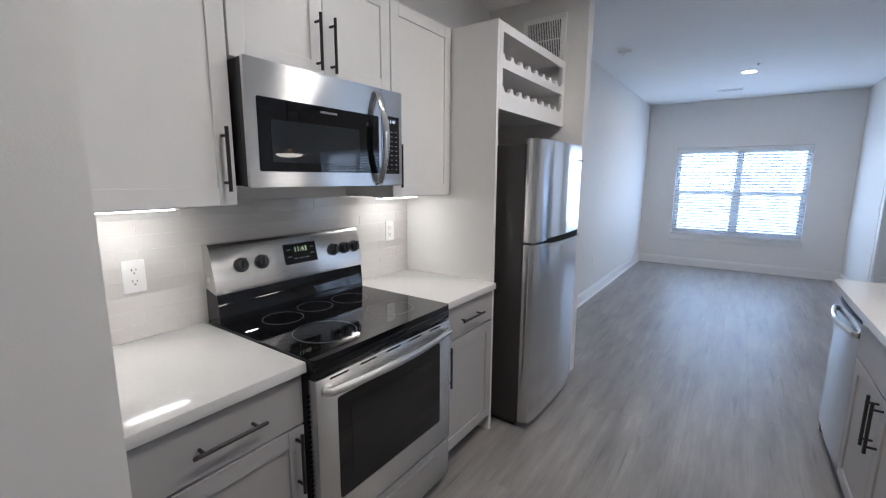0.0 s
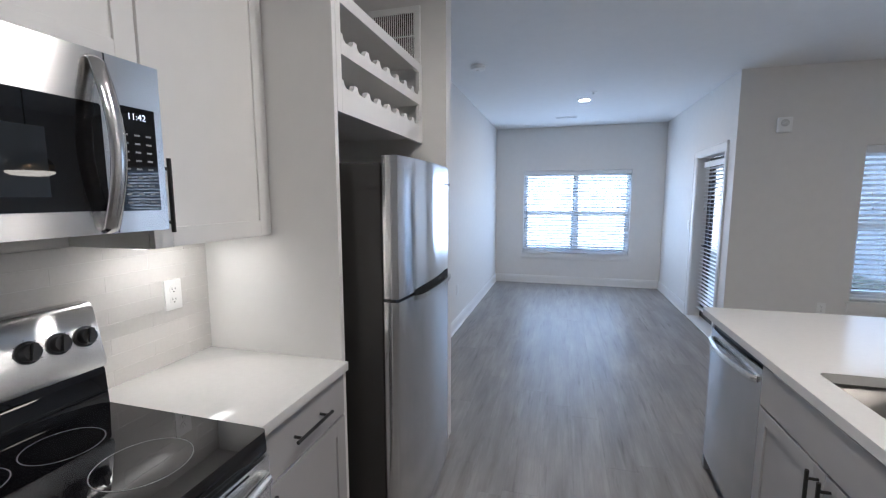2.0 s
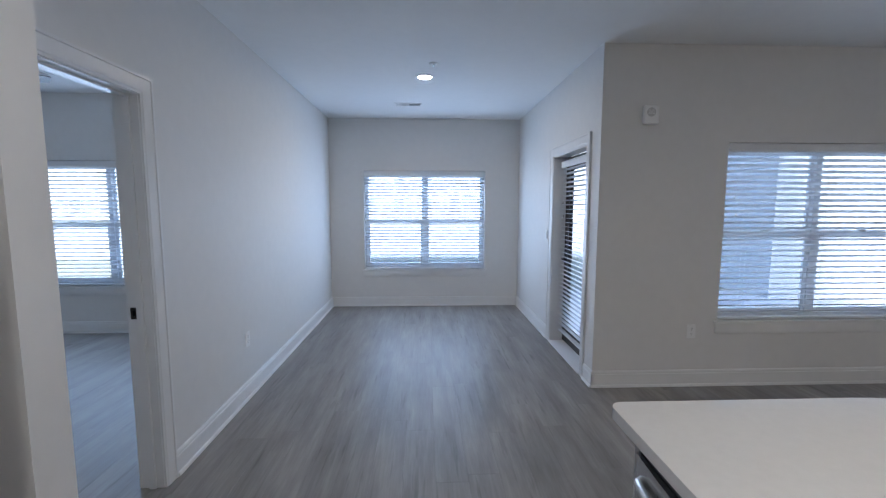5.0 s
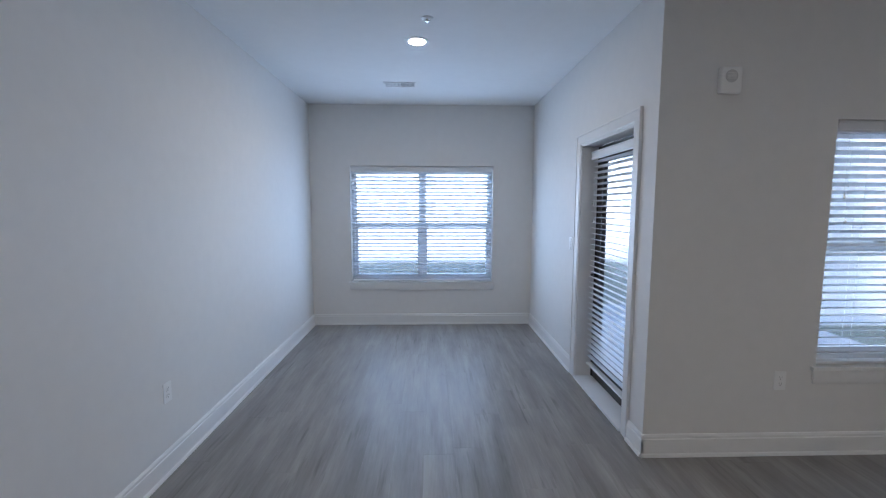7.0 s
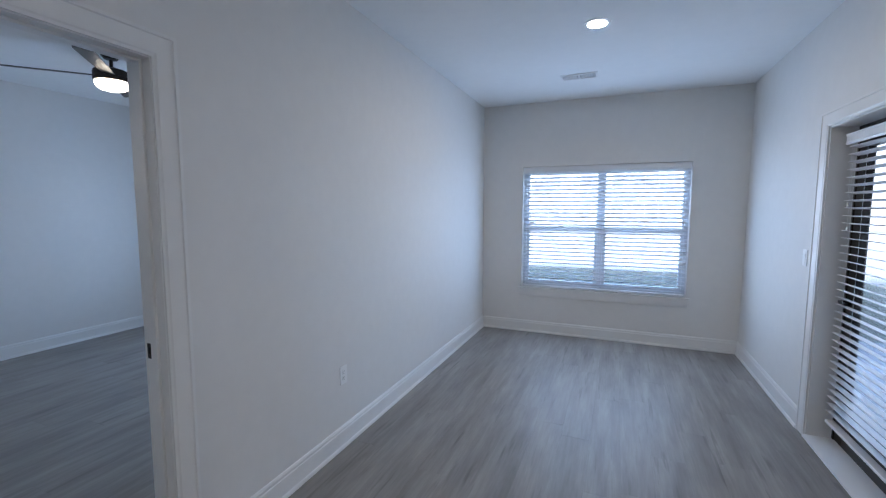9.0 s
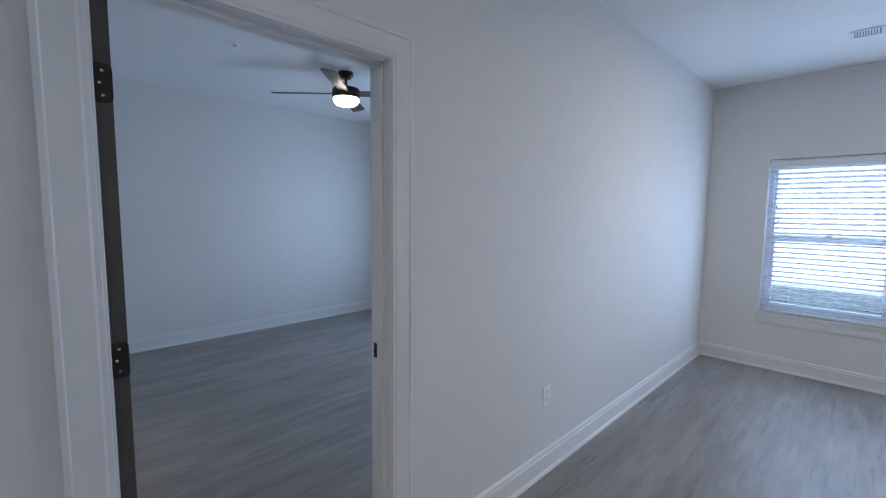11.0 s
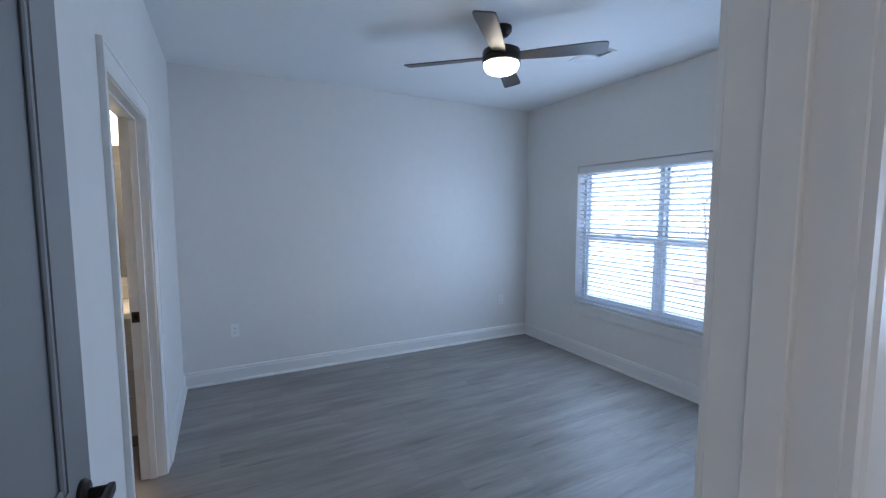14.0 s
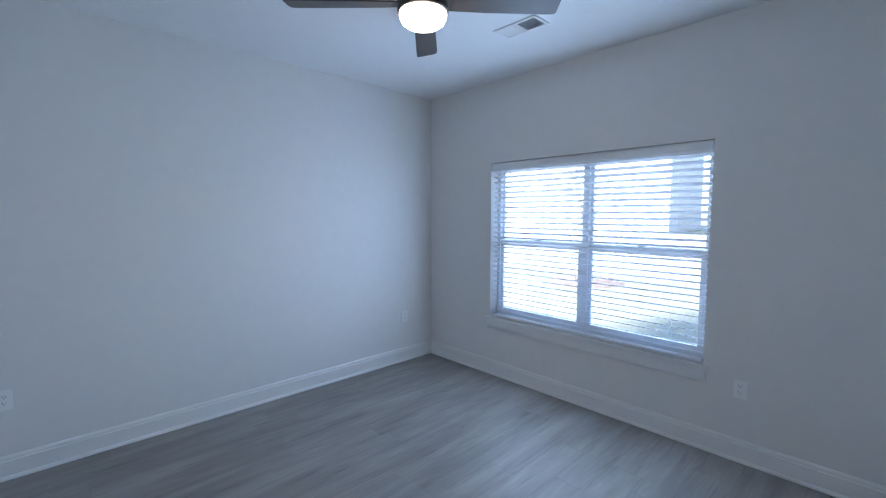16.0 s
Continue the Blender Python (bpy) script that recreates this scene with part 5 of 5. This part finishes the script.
def young_tree(x, y, h, seed):
    rnd = random.Random(seed)
    t = thing("young_tree", pose(x, y, -0.2), "young staked street tree with sparse leaves", "tree", "young trees")
    bm = bmesh.new()

    def limb(p, d, length, r, depth):
        pts, radii = [Vector(p)], [r]
        for i in range(4):
            d = (d + Vector((rnd.uniform(-0.14, 0.14), rnd.uniform(-0.14, 0.14), 0.05))).normalized()
            pts.append(pts[-1] + d * length / 4)
            radii.append(r * (1 - 0.16 * (i + 1)))
        rings = []
        for q, rad in zip(pts, radii):
            rings.append([bm.verts.new(q + Vector((rad * math.cos(a), rad * math.sin(a), 0))) for a in [k * math.pi / 3 for k in range(6)]])
        for a, b in zip(rings, rings[1:]):
            for k in range(6):
                bm.faces.new((a[k], a[(k + 1) % 6], b[(k + 1) % 6], b[k]))
        tips.append(pts[-1])
        if depth:
            for i in range(5):
                q = pts[1 + i % 4] if depth < 2 else pts[2 + i % 3]
                a = rnd.uniform(0, 6.28)
                limb(q, Vector((math.cos(a) * 0.8, math.sin(a) * 0.8, rnd.uniform(0.5, 1.0))).normalized(), length * 0.5, r * 0.42, depth - 1)
    tips = []
    limb((0, 0, 0), Vector((0, 0, 1)), h * 0.75, 0.045, 2)
    mesh_ob("trunk", bm, M_BARK, t, True)
    bm = bmesh.new()
    for q in tips:
        for i in range(7):
            c = q + Vector((rnd.gauss(0, 0.16), rnd.gauss(0, 0.16), rnd.gauss(0, 0.14)))
            m = Matrix.Translation(c) @ Euler((rnd.uniform(0, 6), rnd.uniform(0, 6), rnd.uniform(0, 6))).to_matrix().to_4x4()
            s = rnd.uniform(0.03, 0.055)
            vs = [bm.verts.new(m @ Vector(p)) for p in ((-s, 0, 0), (0, -s * 0.4, 0.004), (s, 0, 0), (0, s * 0.4, 0.004))]
            bm.faces.new(vs)
    tagged(mesh_ob("leaves", bm, M_LEAF, t), kind="stuff")
    for a in (30, 150, 270):
        tube("stake", [(0.50 * math.cos(radians(a)), 0.50 * math.sin(radians(a)), 0), (0.85 * math.cos(radians(a)), 0.85 * math.sin(radians(a)), 1.35)], 0.022, M_STAKE, t, 6)
    lathe("mulch_ring", [(0.95, 0.0), (0.85, 0.06), (0.4, 0.11), (0, 0.12)], M_MULCH, t, sides=24)
    return t


young_tree(-5.9, 13.9, 3.4, 3)


def parked_car(x, y, turn):
    c = thing("parked_car", pose(x, y, -0.19, 0, 0, turn), "dark grey parked estate car", "car", "parked cars")
    side = [(-2.2, 0.35), (-2.25, 0.75), (-2.05, 1.05), (-1.75, 1.60), (0.45, 1.62), (1.10, 1.08), (2.05, 0.92), (2.25, 0.65), (2.2, 0.35)]
    prism("body", side, Matrix(((1, 0, 0, 0), (0, 0, 1, -0.88), (0, 1, 0, 0), (0, 0, 0, 1))), 1.76, M_CAR, c, 0.06)
    for s in (-1, 1):
        prism("window", [(-1.80, 1.10), (-1.62, 1.52), (0.38, 1.54), (0.90, 1.10)], Matrix(((1, 0, 0, 0), (0, 0, 1, s * 0.8815 - 0.004), (0, 1, 0, 0), (0, 0, 0, 1))), 0.008, M_OVENGLASS, c)
        for wx in (-1.4, 1.4):
            m = Matrix.Translation((wx, s * 0.80, 0.34)) @ pose(0, 0, 0, 90, 0, 0)
            lathe("tyre", [(0.20, -0.1), (0.32, -0.1), (0.34, -0.07), (0.34, 0.07), (0.32, 0.1), (0.20, 0.1)], M_PLASTIC, c, m, 24)
            lathe("rim", [(0, -0.09), (0.18, -0.095), (0.20, -0.1), (0.20, 0.1), (0.18, 0.095), (0, 0.09)], M_CHROME, c, m, 24)
    return c


parked_car(-6.5, 39.0, 10)


# ---- floor planks ----
def piece_mesh(name, sx, sy, sz, mat, bevel):
    bm = bmesh.new()
    add_box(bm, (-sx / 2, -sy / 2, -sz), (sx / 2, sy / 2, 0))
    top = [e for e in bm.edges if e.verts[0].co.z > -1e-6 and e.verts[1].co.z > -1e-6]
    bmesh.ops.bevel(bm, geom=top, offset=bevel, segments=1, affect="EDGES")
    bmesh.ops.recalc_face_normals(bm, faces=bm.faces)
    me = bpy.data.meshes.new(name)
    bm.to_mesh(me)
    bm.free()
    me.materials.append(mat)
    return me


PW, PL = 0.1805, 1.22
plank_cache = {}


def plank_rows(x0, x1, y0, y1, seed):
    rnd = random.Random(seed)
    x = x0
    while x < x1 - 0.005:
        w = min(PW, x1 - x)
        y = y0 - rnd.uniform(0.1, 0.9) * PL
        while y < y1:
            a, b = max(y, y0), min(y + PL, y1)
            if b - a > 0.03:
                key = (round(w, 3), round(b - a, 3))
                if key not in plank_cache:
                    plank_cache[key] = piece_mesh("plank", w - 0.0004, b - a - 0.0004, 0.0045, M_PLANK, 0.0004)
                p = new("plank", plank_cache[key])
                p.parent = floor
                p.location = (x + w / 2, (a + b) / 2, 0)
            y += PL
        x += PW


plank_rows(0.0, RIGHT_X, 0.6, FAR_Y, 1)
plank_rows(RIGHT_X, 5.5, 2.9, DIN_Y, 2)
plank_rows(BED_X, 0.0, BATH_Y, BED_Y, 3)

# ---- backsplash tiles ----
splash = tagged(box("backsplash", (WALL_X, 0.046, 0.9055), (WALL_X + 0.0042, 1.819, 1.384), M_GROUT), "glossy off-white subway tile backsplash", "backsplash", kind="structure")
TH, TL = 0.0520, 0.302
tile_cache = {}
for r in range(9):
    z0 = 0.9065 + r * 0.0530
    y = 0.046 - (0.0 if r % 2 else 0.152)
    while y < 1.819:
        a, b = max(y, 0.0465), min(y + TL, 1.8185)
        if b - a > 0.012:
            key = round(b - a, 4)
            if key not in tile_cache:
                tile_cache[key] = piece_mesh("tile", b - a, TH, 0.0030, M_TILE, 0.0005)
            t = new("tile", tile_cache[key])
            t.parent = splash
            rnd_t = random.Random(r * 100 + int(y * 50))
            t.matrix_local = face_x(WALL_X + 0.0050, (a + b) / 2, z0 + TH / 2) @ pose(0, 0, 0, rnd_t.uniform(-0.25, 0.25), rnd_t.uniform(-0.1, 0.1), 0)
        y += TL + 0.0012
